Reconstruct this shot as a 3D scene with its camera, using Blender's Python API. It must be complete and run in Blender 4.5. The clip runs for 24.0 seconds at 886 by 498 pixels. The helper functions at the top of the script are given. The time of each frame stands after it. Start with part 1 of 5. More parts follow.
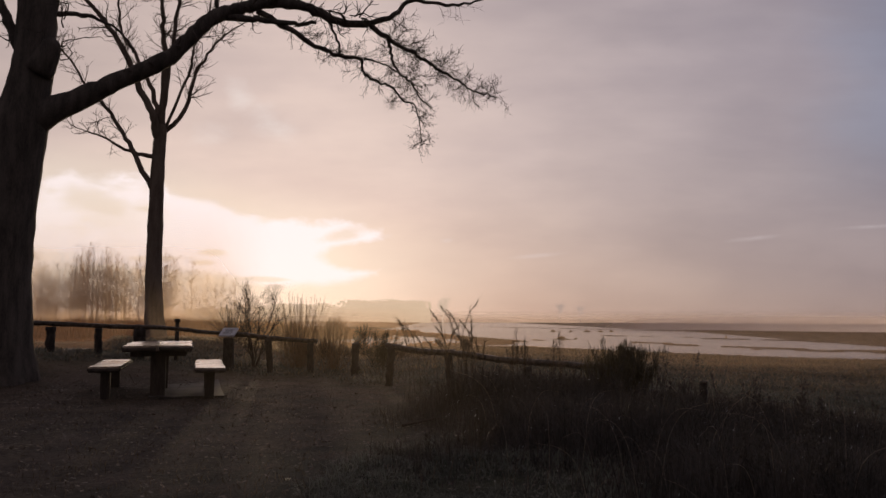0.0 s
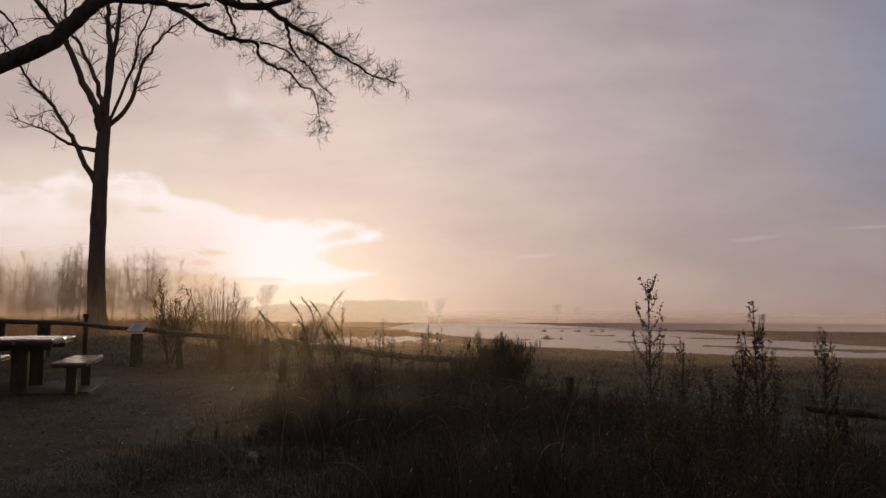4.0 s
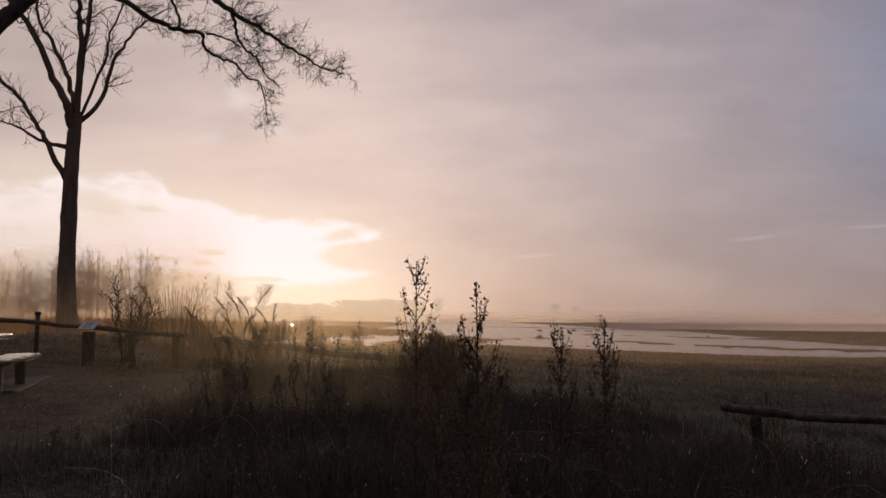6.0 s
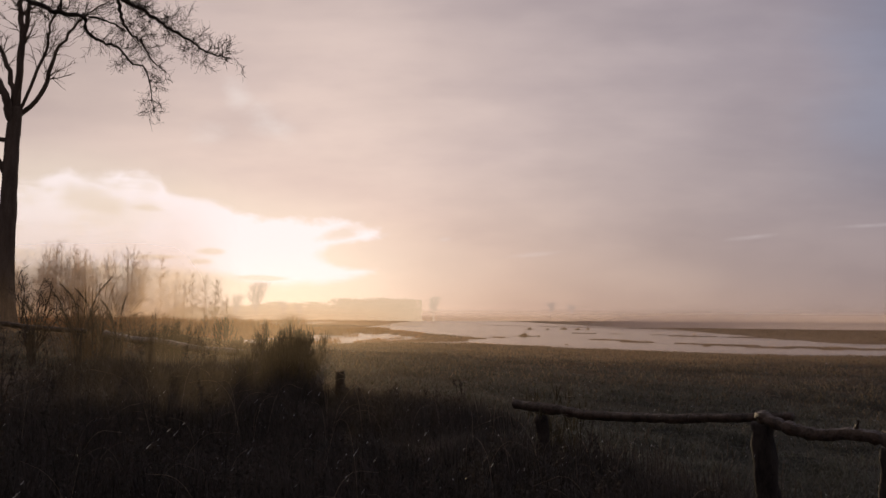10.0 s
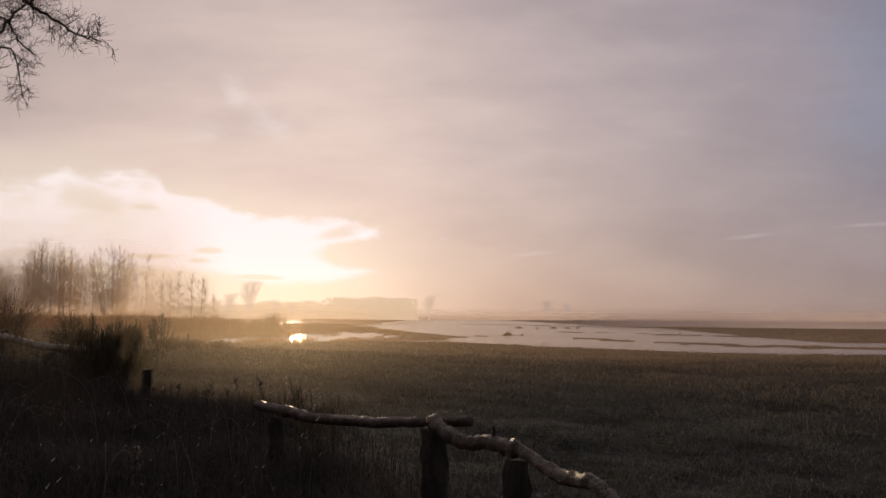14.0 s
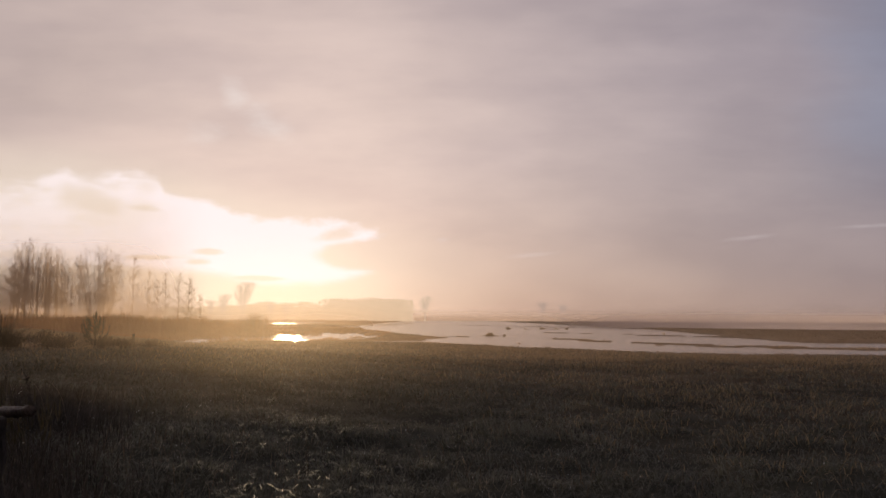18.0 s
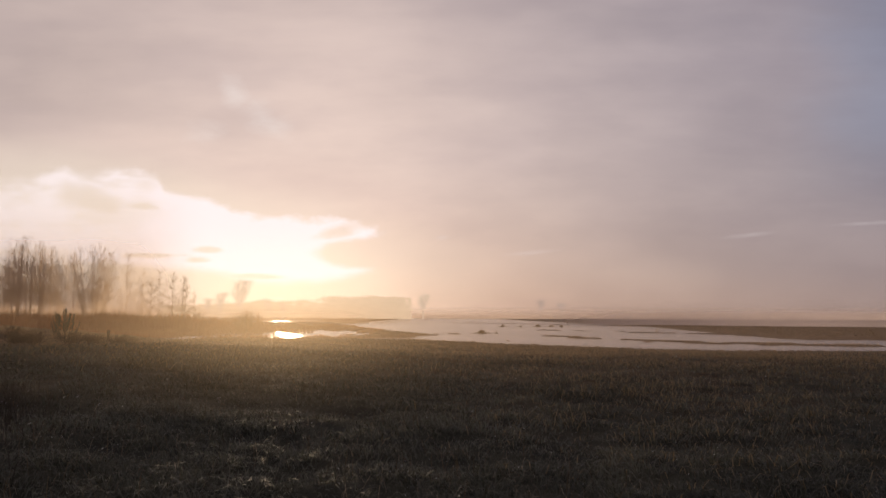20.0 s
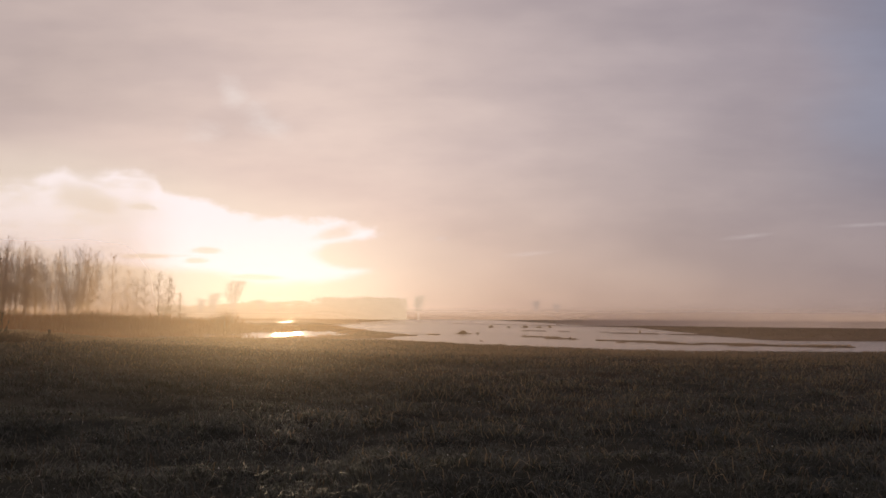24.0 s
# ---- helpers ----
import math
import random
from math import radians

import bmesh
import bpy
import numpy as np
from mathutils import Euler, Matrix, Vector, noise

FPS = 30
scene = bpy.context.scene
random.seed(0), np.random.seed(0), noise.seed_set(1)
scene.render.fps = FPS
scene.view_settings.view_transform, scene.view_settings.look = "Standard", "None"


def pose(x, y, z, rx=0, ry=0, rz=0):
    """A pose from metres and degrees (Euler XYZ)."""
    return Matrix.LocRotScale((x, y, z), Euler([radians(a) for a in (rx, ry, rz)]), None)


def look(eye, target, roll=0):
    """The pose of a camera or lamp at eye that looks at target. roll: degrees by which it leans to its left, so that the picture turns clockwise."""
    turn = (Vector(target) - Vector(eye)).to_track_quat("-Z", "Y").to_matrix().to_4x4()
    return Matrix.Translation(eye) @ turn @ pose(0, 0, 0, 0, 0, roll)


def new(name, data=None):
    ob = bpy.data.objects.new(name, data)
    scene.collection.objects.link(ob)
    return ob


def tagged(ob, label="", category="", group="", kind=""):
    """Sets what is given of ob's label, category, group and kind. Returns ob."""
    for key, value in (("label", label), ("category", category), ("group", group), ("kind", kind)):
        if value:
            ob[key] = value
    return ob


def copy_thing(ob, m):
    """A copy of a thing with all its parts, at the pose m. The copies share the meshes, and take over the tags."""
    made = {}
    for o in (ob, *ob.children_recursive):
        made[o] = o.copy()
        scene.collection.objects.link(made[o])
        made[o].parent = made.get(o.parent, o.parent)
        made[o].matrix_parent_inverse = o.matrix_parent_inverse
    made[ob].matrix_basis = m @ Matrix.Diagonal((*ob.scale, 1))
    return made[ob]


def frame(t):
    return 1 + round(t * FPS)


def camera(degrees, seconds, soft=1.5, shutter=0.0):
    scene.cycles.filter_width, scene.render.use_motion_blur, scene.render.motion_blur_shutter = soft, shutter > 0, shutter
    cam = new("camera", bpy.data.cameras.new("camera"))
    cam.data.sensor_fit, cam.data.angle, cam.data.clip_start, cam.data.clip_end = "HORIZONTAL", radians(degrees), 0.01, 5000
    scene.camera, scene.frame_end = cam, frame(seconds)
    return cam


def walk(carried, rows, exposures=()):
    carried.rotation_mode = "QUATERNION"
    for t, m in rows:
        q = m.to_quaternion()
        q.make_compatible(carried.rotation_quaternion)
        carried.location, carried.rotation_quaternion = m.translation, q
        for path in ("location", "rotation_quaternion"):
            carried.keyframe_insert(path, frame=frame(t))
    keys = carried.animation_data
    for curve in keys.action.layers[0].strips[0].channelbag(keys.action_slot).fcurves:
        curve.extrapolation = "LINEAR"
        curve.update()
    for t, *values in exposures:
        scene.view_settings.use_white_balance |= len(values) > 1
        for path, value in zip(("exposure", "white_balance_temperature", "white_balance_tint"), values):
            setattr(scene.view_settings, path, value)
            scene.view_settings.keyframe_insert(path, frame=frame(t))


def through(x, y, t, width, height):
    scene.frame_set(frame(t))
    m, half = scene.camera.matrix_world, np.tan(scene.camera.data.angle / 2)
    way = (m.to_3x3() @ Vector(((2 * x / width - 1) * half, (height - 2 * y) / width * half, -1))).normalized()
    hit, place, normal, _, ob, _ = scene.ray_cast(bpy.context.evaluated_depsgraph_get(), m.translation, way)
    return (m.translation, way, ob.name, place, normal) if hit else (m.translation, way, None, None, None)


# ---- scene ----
cam = camera(58.0, 24.0, soft=1.5)
# seconds, eye, target, roll
PATH = [
    (0, (1.475, -0.017, 1.147), (1.475, 1.975, 1.321), 0.3),
    (0.5, (1.691, 0.103, 1.132), (1.69, 2.096, 1.307), 0.3),
    (1, (1.904, 0.236, 1.129), (1.903, 2.228, 1.304), 0.3),
    (1.5, (2.121, 0.308, 1.116), (2.12, 2.3, 1.291), 0.3),
    (2, (2.328, 0.35, 1.106), (2.328, 2.342, 1.281), 0.3),
    (2.5, (2.524, 0.385, 1.091), (2.524, 2.378, 1.265), 0.3),
    (4.5, (3.428, 0.611, 1.04), (3.429, 2.603, 1.215), 0.3),
    (5, (3.635, 0.692, 1.032), (3.635, 2.684, 1.206), 0.3),
    (5.5, (3.839, 0.78, 1.023), (3.841, 2.772, 1.198), 0.3),
    (6, (4.039, 0.872, 1.015), (4.041, 2.864, 1.189), 0.3),
    (6.5, (4.248, 0.955, 1.012), (4.251, 2.947, 1.184), 0.3),
    (7, (4.455, 1.007, 1.016), (4.457, 3.0, 1.187), 0.3),
    (7.5, (4.664, 1.119, 1.007), (4.667, 3.112, 1.178), 0.3),
    (8, (4.863, 1.191, 1.003), (4.867, 3.184, 1.174), 0.3),
    (8.5, (5.087, 1.179, 0.975), (5.092, 3.171, 1.145), 0.3),
    (9, (5.304, 1.242, 0.968), (5.309, 3.235, 1.138), 0.3),
    (9.5, (5.535, 1.312, 0.961), (5.54, 3.305, 1.131), 0.3),
    (10, (5.768, 1.373, 0.957), (5.773, 3.365, 1.128), 0.3),
    (10.5, (6.007, 1.423, 0.959), (6.012, 3.415, 1.13), 0.3),
    (12.5, (6.913, 1.781, 0.928), (6.92, 3.774, 1.097), 0.3),
    (13, (7.113, 1.846, 0.927), (7.12, 3.839, 1.096), 0.3),
    (13.5, (7.319, 1.914, 0.922), (7.327, 3.907, 1.092), 0.3),
    (14, (7.55, 1.99, 0.914), (7.559, 3.983, 1.083), 0.3),
    (14.5, (7.797, 2.037, 0.905), (7.806, 4.03, 1.075), 0.3),
    (15, (8.046, 2.045, 0.904), (8.056, 4.038, 1.074), 0.3),
    (15.5, (8.303, 2.083, 0.884), (8.313, 4.075, 1.054), 0.3),
    (16, (8.577, 2.066, 0.881), (8.587, 4.058, 1.052), 0.3),
    (16.5, (8.837, 2.079, 0.873), (8.848, 4.072, 1.045), 0.3),
    (17, (9.111, 2.038, 0.866), (9.121, 4.03, 1.039), 0.3),
    (17.5, (9.336, 2.106, 0.862), (9.347, 4.099, 1.035), 0.3),
    (18, (9.544, 2.116, 0.854), (9.555, 4.109, 1.026), 0.3),
    (18.5, (9.784, 2.099, 0.84), (9.794, 4.091, 1.011), 0.3),
    (20.5, (10.675, 2.298, 0.783), (10.688, 4.291, 0.949), 0.2),
    (21, (10.945, 2.347, 0.779), (10.959, 4.34, 0.946), 0.2),
    (21.5, (11.208, 2.346, 0.775), (11.222, 4.339, 0.942), 0.3),
    (22, (11.453, 2.372, 0.774), (11.468, 4.365, 0.94), 0.2),
    (22.5, (11.708, 2.411, 0.766), (11.723, 4.404, 0.933), 0.3),
    (23, (11.964, 2.417, 0.762), (11.979, 4.41, 0.93), 0.3),
    (23.5, (12.22, 2.421, 0.757), (12.235, 4.414, 0.926), 0.3),
    (24, (12.481, 2.476, 0.75), (12.496, 4.469, 0.919), 0.3),
]
walk(cam, [(t, look(eye, target, roll)) for t, eye, target, roll in PATH])

# ---- light ----
SUN_AZ, SUN_EL = radians(10.6), radians(2.3)      # left of straight ahead, above the horizon
SUN_DIR = Vector((-math.sin(SUN_AZ) * math.cos(SUN_EL), math.cos(SUN_AZ) * math.cos(SUN_EL), math.sin(SUN_EL)))
sun = new("sun", bpy.data.lights.new("sun", "SUN"))
sun.data.energy, sun.data.angle, sun.data.color = 0.95, radians(2.0), (1.0, 0.74, 0.46)
sun.rotation_euler = SUN_DIR.to_track_quat("Z", "Y").to_euler()
scene.view_settings.exposure = 0.0


class Nodes:
    """Short hand for building a node tree."""

    def __init__(self, tree):
        self.tree = tree
        tree.nodes.clear()

    def add(self, kind, inputs=(), **props):
        n = self.tree.nodes.new(kind)
        for k, v in props.items():
            setattr(n, k, v)
        for k, v in dict(inputs).items():
            self.put(n.inputs[k], v)
        return n

    def put(self, socket, v):
        if isinstance(v, bpy.types.NodeSocket):
            self.tree.links.new(v, socket)
        else:
            socket.default_value = v

    def math(self, op, a, b=0.0, c=0.0):
        return self.add("ShaderNodeMath", {0: a, 1: b, 2: c}, operation=op).outputs[0]

    def mix(self, fac, a, b, blend="MIX"):
        n = self.add("ShaderNodeMix", data_type="RGBA", blend_type=blend)
        self.put(n.inputs[0], fac)
        self.put(n.inputs[6], a)
        self.put(n.inputs[7], b)
        return n.outputs[2]

    def ramp(self, v, lo, hi, smooth=True):
        n = self.add("ShaderNodeMapRange", {"Value": v, "From Min": lo, "From Max": hi},
                     interpolation_type="SMOOTHSTEP" if smooth else "LINEAR")
        return n.outputs[0]

    def noise(self, vec, scale, detail=4.0, rough=0.55):
        return self.add("ShaderNodeTexNoise", {"Vector": vec, "Scale": scale, "Detail": detail, "Roughness": rough}).outputs[0]


def sky():
    world = bpy.data.worlds.new("misty_dawn")
    world.use_nodes = True
    scene.world = world
    n = Nodes(world.node_tree)
    d = n.add("ShaderNodeTexCoord").outputs["Generated"]
    s = n.add("ShaderNodeSeparateXYZ", {0: d})
    dx, dy, dz = s.outputs
    # tangent coordinates of the half that faces the marsh
    front = n.math("MAXIMUM", dy, 0.02)
    u, v = n.math("DIVIDE", dx, front), n.math("DIVIDE", dz, front)
    facing = n.ramp(dy, 0.05, 0.3)
    # angle from the sun
    dot = n.add("ShaderNodeVectorMath", {0: d, 1: SUN_DIR}, operation="DOT_PRODUCT").outputs["Value"]
    ang = n.math("ARCCOSINE", n.math("MINIMUM", n.math("MAXIMUM", dot, -0.9999), 0.9999))
    glow = n.math("EXPONENT", n.math("MULTIPLY", ang, -GLOW_FALL))
    core = n.math("EXPONENT", n.math("MULTIPLY", n.math("MULTIPLY", ang, ang), -40.0))
    # long soft cloud banks
    stretched = n.add("ShaderNodeMapping", {"Vector": d, "Rotation": (0, -0.12, 0), "Scale": (2.2, 2.2, 4.2)}).outputs[0]
    soft = n.noise(stretched, 1.6, 5.0, 0.5)
    fine = n.noise(stretched, 5.0, 6.0, 0.6)
    banks = n.math("ADD", n.math("MULTIPLY", n.math("SUBTRACT", soft, 0.5), 0.30), n.math("MULTIPLY", n.math("SUBTRACT", fine, 0.5), 0.06))
    veil = n.math("ADD", 1.0, banks)
    warm = n.mix(n.ramp(dz, 0.0, 0.22), GLOW_LOW, GLOW_HIGH)
    low = n.math("EXPONENT", n.math("MULTIPLY", n.math("ABSOLUTE", dz), -9.0))
    dim = n.mix(low, DIM_HIGH, DIM_LOW)
    lit = n.add("ShaderNodeVectorMath", {0: warm, "Scale": n.math("MULTIPLY", glow, veil)}, operation="SCALE").outputs[0]
    base = n.add("ShaderNodeVectorMath", {0: dim, "Scale": veil}, operation="SCALE").outputs[0]
    total = n.add("ShaderNodeVectorMath", {0: lit, 1: base}, operation="ADD").outputs[0]
    hot = n.add("ShaderNodeVectorMath", {0: (0.60, 0.46, 0.34), "Scale": n.math("MULTIPLY", core, 0.05)}, operation="SCALE").outputs[0]
    total = n.add("ShaderNodeVectorMath", {0: total, 1: hot}, operation="ADD").outputs[0]
    # cloud lumps and streaks, drawn out towards the lower right
    flat = n.add("ShaderNodeCombineXYZ", {0: u, 1: n.math("MULTIPLY", v, 1.9), 2: 0.0}).outputs[0]
    slant = n.add("ShaderNodeMapping", {"Vector": flat, "Rotation": (0, 0, 0.3), "Scale": (1.0, 1.35, 1.0)}).outputs[0]
    lump = n.ramp(n.noise(slant, 4.2, 6.0, 0.5), 0.30, 0.72)
    streaky = n.ramp(n.noise(n.add("ShaderNodeMapping", {"Vector": flat, "Rotation": (0, 0, -0.16), "Scale": (1.0, 2.6, 1.0)}).outputs[0], 3.4, 6.0, 0.5), 0.30, 0.70)
    cloud = n.math("ADD", n.math("MULTIPLY", lump, 0.6), n.math("MULTIPLY", streaky, 0.4))
    total = n.mix(n.math("MULTIPLY", facing, CLOUD_DEPTH), total, n.mix(cloud, CLOUD_THICK, CLOUD_THIN), "MULTIPLY")
    # colder towards the upper side away from the sun
    cold = n.math("MULTIPLY", n.ramp(n.math("ADD", u, n.math("MULTIPLY", v, 0.7)), 0.05, 0.85), facing)
    total = n.mix(cold, total, COLD, "MULTIPLY")
    bare = n.math("MULTIPLY", n.math("MULTIPLY", n.ramp(n.math("ADD", u, n.math("MULTIPLY", lump, 0.06)), 0.44, 0.64), n.ramp(v, 0.10, 0.26)), facing)
    total = n.mix(bare, total, CLEAR, "MULTIPLY")
    # the ragged opening in the clouds before the sun, between an upper and a lower edge
    tear = n.math("SUBTRACT", n.noise(flat, 14.0, 6.0, 0.62), 0.5)
    tear2 = n.math("SUBTRACT", n.noise(flat, 4.5, 3.0, 0.5), 0.5)

    def oval(cu, cv, ru, rv, tilt):
        c, t = math.cos(tilt), math.sin(tilt)
        a, b = n.math("SUBTRACT", u, cu), n.math("SUBTRACT", v, cv)
        p = n.math("ADD", n.math("MULTIPLY", a, c / ru), n.math("MULTIPLY", b, t / ru))
        q = n.math("ADD", n.math("MULTIPLY", a, -t / rv), n.math("MULTIPLY", b, c / rv))
        return n.math("SUBTRACT", 1.0, n.math("SQRT", n.math("ADD", n.math("MULTIPLY", p, p), n.math("MULTIPLY", q, q))))

    def edge(knots):
        """A line v(u) across the opening, drawn by a ramp."""
        r = n.add("ShaderNodeValToRGB", {0: n.math("MULTIPLY", n.math("ADD", u, 0.6), 1 / 0.6)})
        stops = r.color_ramp.elements
        while len(stops) < len(knots):
            stops.new(0.5)
        for stop, (ku, kv) in zip(stops, knots):
            stop.position = (ku + 0.6) / 0.6
            stop.color = (kv * 4, kv * 4, kv * 4, 1)
        return n.math("MULTIPLY", r.outputs[0], 0.25)

    ragged = n.math("ADD", n.math("MULTIPLY", tear, 0.050), n.math("MULTIPLY", tear2, 0.012))
    under = n.math("ADD", n.math("SUBTRACT", edge(GAP_TOP), v), ragged)
    over = n.math("ADD", n.math("SUBTRACT", v, edge(GAP_FOOT)), n.math("MULTIPLY", ragged, 0.35))
    tip = n.math("ADD", n.math("SUBTRACT", -0.076, u), n.math("MULTIPLY", ragged, 0.8))
    bite = n.math("ADD", n.math("MULTIPLY", oval(-0.066, 0.082, 0.080, 0.0180, 0.10), -0.03), n.math("MULTIPLY", ragged, 0.7))
    shape = n.math("MINIMUM", n.math("MINIMUM", under, over), n.math("MINIMUM", tip, bite))
    halo = n.math("ADD", oval(-0.36, 0.085, 0.47, 0.125, -0.16), n.math("MULTIPLY", tear2, 0.4))
    halo = n.math("MULTIPLY", n.ramp(halo, -0.1, 0.75), facing)
    total = n.mix(n.math("MULTIPLY", halo, 0.80), total, HALO)
    # scraps of grey cloud adrift in the opening, most of them away from the sun
    scrap = n.ramp(n.noise(n.add("ShaderNodeMapping", {"Vector": flat, "Rotation": (0, 0, 0.1), "Scale": (1.0, 1.6, 1.0)}).outputs[0], 10.0, 6.0, 0.6), 0.44, 0.60)
    west = n.ramp(n.math("ADD", u, n.math("MULTIPLY", v, -1.3)), -0.44, -0.66)
    blot = n.math("MAXIMUM", oval(-0.43, 0.139, 0.06, 0.022, -0.25), n.math("MAXIMUM", oval(-0.375, 0.136, 0.03, 0.008, -0.1), oval(-0.13, 0.104, 0.035, 0.010, 0.2)))
    blot = n.math("MAXIMUM", blot, n.math("MAXIMUM", oval(-0.285, 0.081, 0.022, 0.005, 0.0), oval(-0.30, 0.068, 0.02, 0.005, 0.0)))
    blot = n.math("MAXIMUM", blot, n.math("MAXIMUM", oval(-0.225, 0.048, 0.05, 0.004, -0.03), oval(-0.36, 0.074, 0.05, 0.004, 0.0)))
    blot = n.ramp(n.math("ADD", blot, n.math("MULTIPLY", tear, 2.2)), -0.1, 0.7)
    total = n.mix(n.math("MULTIPLY", n.math("MULTIPLY", blot, facing), 0.45), total, (0.80, 0.665, 0.56, 1))
    fade = n.math("MAXIMUM", n.math("MULTIPLY", n.math("MULTIPLY", scrap, west), 0.75), n.math("MULTIPLY", blot, 0.85))
    gap = n.math("MULTIPLY", n.math("MULTIPLY", n.ramp(shape, -0.003, 0.012), n.math("SUBTRACT", 1.0, fade)), facing)
    gap = n.math("MULTIPLY", gap, n.math("ADD", 0.76, n.math("MULTIPLY", 0.24, n.ramp(u, -0.52, -0.33))))
    total = n.mix(gap, total, GAP_WHITE)
    # thin brighter places in the cloud, and small bright streaks low on the far side
    patch = n.math("MAXIMUM", oval(-0.262, 0.283, 0.030, 0.024, -0.9), n.math("MAXIMUM", n.math("MULTIPLY", oval(-0.222, 0.247, 0.05, 0.024, -0.6), 0.7), n.math("MULTIPLY", oval(-0.297, 0.228, 0.04, 0.02, 0.0), 0.5)))
    patch = n.ramp(n.math("ADD", patch, n.math("MULTIPLY", tear, 1.6)), 0.0, 0.9)
    total = n.mix(n.math("MULTIPLY", n.math("MULTIPLY", patch, facing), 0.40), total, (0.86, 0.78, 0.75, 1))
    streak = None
    for o in STREAKS:
        e = oval(*o)
        streak = e if streak is None else n.math("MAXIMUM", streak, e)
    streak = n.math("MULTIPLY", n.ramp(n.math("ADD", streak, n.math("MULTIPLY", tear, 1.6)), 0.0, 0.9), facing)
    total = n.mix(n.math("MULTIPLY", streak, 0.17), total, (0.80, 0.72, 0.74, 1))
    # clear sky above the cloud, faint
    clear = n.add("ShaderNodeTexSky", sky_type="NISHITA", sun_disc=False, sun_elevation=SUN_EL, sun_rotation=-SUN_AZ)
    faint = n.add("ShaderNodeVectorMath", {0: clear.outputs[0], "Scale": 0.004}, operation="SCALE").outputs[0]
    total = n.add("ShaderNodeVectorMath", {0: total, 1: faint}, operation="ADD").outputs[0]
    bg = n.add("ShaderNodeBackground", {"Color": total, "Strength": 1.0})
    n.add("ShaderNodeOutputWorld", {"Surface": bg.outputs[0]})


GLOW_FALL = 1.95
GLOW_LOW, GLOW_HIGH = (0.777, 0.563, 0.424, 1), (0.84, 0.655, 0.540, 1)
DIM_LOW, DIM_HIGH = (0.135, 0.100, 0.103, 1), (0.138, 0.120, 0.152, 1)
CLOUD_DEPTH, CLOUD_THICK, CLOUD_THIN = 1.0, (0.905, 0.90, 0.92, 1), (1.145, 1.135, 1.11, 1)
COLD = (0.87, 0.935, 1.07, 1)
CLEAR = (0.84, 0.96, 1.07, 1)
HALO, GAP_WHITE = (0.92, 0.79, 0.66, 1), (1.0, 0.885, 0.89, 1)
GAP_TOP = ((-0.594, 0.182), (-0.551, 0.173), (-0.509, 0.1765), (-0.481, 0.182), (-0.445, 0.180), (-0.41, 0.183), (-0.381, 0.192), (-0.356, 0.176), (-0.345, 0.160),
           (-0.309, 0.151), (-0.28, 0.144), (-0.252, 0.134), (-0.23, 0.129), (-0.18, 0.1275), (-0.152, 0.1226), (-0.124, 0.122), (-0.102, 0.116), (-0.091, 0.111))
GAP_FOOT = ((-0.588, 0.060), (-0.405, 0.061), (-0.334, 0.054), (-0.263, 0.046), (-0.235, 0.040), (-0.193, 0.0356), (-0.151, 0.0386), (-0.122, 0.0423), (-0.097, 0.048), (-0.087, 0.051))
STREAKS = ((0.54, 0.1185, 0.055, 0.0045, 0.05), (0.395, 0.1035, 0.04, 0.005, 0.12), (0.118, 0.0795, 0.05, 0.004, 0.10), (-0.077, 0.1015, 0.018, 0.005, 0.25), (0.005, 0.098, 0.012, 0.004, 0.1))
sky()


# ---- materials ----
def material(name, dark, light, rough=0.85, scale=4.0, fine=40.0, bump=0.3, through=0.0, spec=0.3, stretch=(1, 1, 1), vary=0.15, coat=0.0):
    """A surface that wanders between two colours at two scales, with relief; through: how much light passes."""
    m = bpy.data.materials.new(name)
    m.use_nodes = True
    n = Nodes(m.node_tree)
    where = n.add("ShaderNodeTexCoord").outputs["Object"]
    where = n.add("ShaderNodeMapping", {"Vector": where, "Scale": stretch}).outputs[0]
    big, small = n.noise(where, scale, 4.0), n.noise(where, fine, 5.0, 0.65)
    fac = n.math("ADD", n.math("MULTIPLY", n.ramp(big, 0.3, 0.7), 0.6), n.math("MULTIPLY", n.ramp(small, 0.3, 0.7), 0.4))
    one = n.add("ShaderNodeObjectInfo").outputs["Random"]
    isle = n.add("ShaderNodeNewGeometry").outputs["Random Per Island"]
    mixed = n.mix(fac, (*dark, 1), (*light, 1))
    tone = n.math("ADD", 1.0 - vary, n.math("MULTIPLY", n.math("ADD", one, isle), vary))
    colour = n.add("ShaderNodeVectorMath", {0: mixed, "Scale": tone}, operation="SCALE").outputs[0]
    b = n.add("ShaderNodeBump", {"Strength": bump, "Distance": 0.02, "Height": n.math("ADD", big, n.math("MULTIPLY", small, 0.6))})
    p = n.add("ShaderNodeBsdfPrincipled", {"Base Color": colour, "Normal": b.outputs[0], "Specular IOR Level": spec,
                                          "Roughness": n.math("ADD", rough - 0.1, n.math("MULTIPLY", small, 0.2)), "Coat Weight": coat, "Coat Roughness": 0.14})
    out = p.outputs[0]
    if through:
        t = n.add("ShaderNodeBsdfTranslucent", {"Color": colour})
        out = n.add("ShaderNodeMixShader", {0: through, 1: out, 2: t.outputs[0]}).outputs[0]
    n.add("ShaderNodeOutputMaterial", {"Surface": out})
    return m


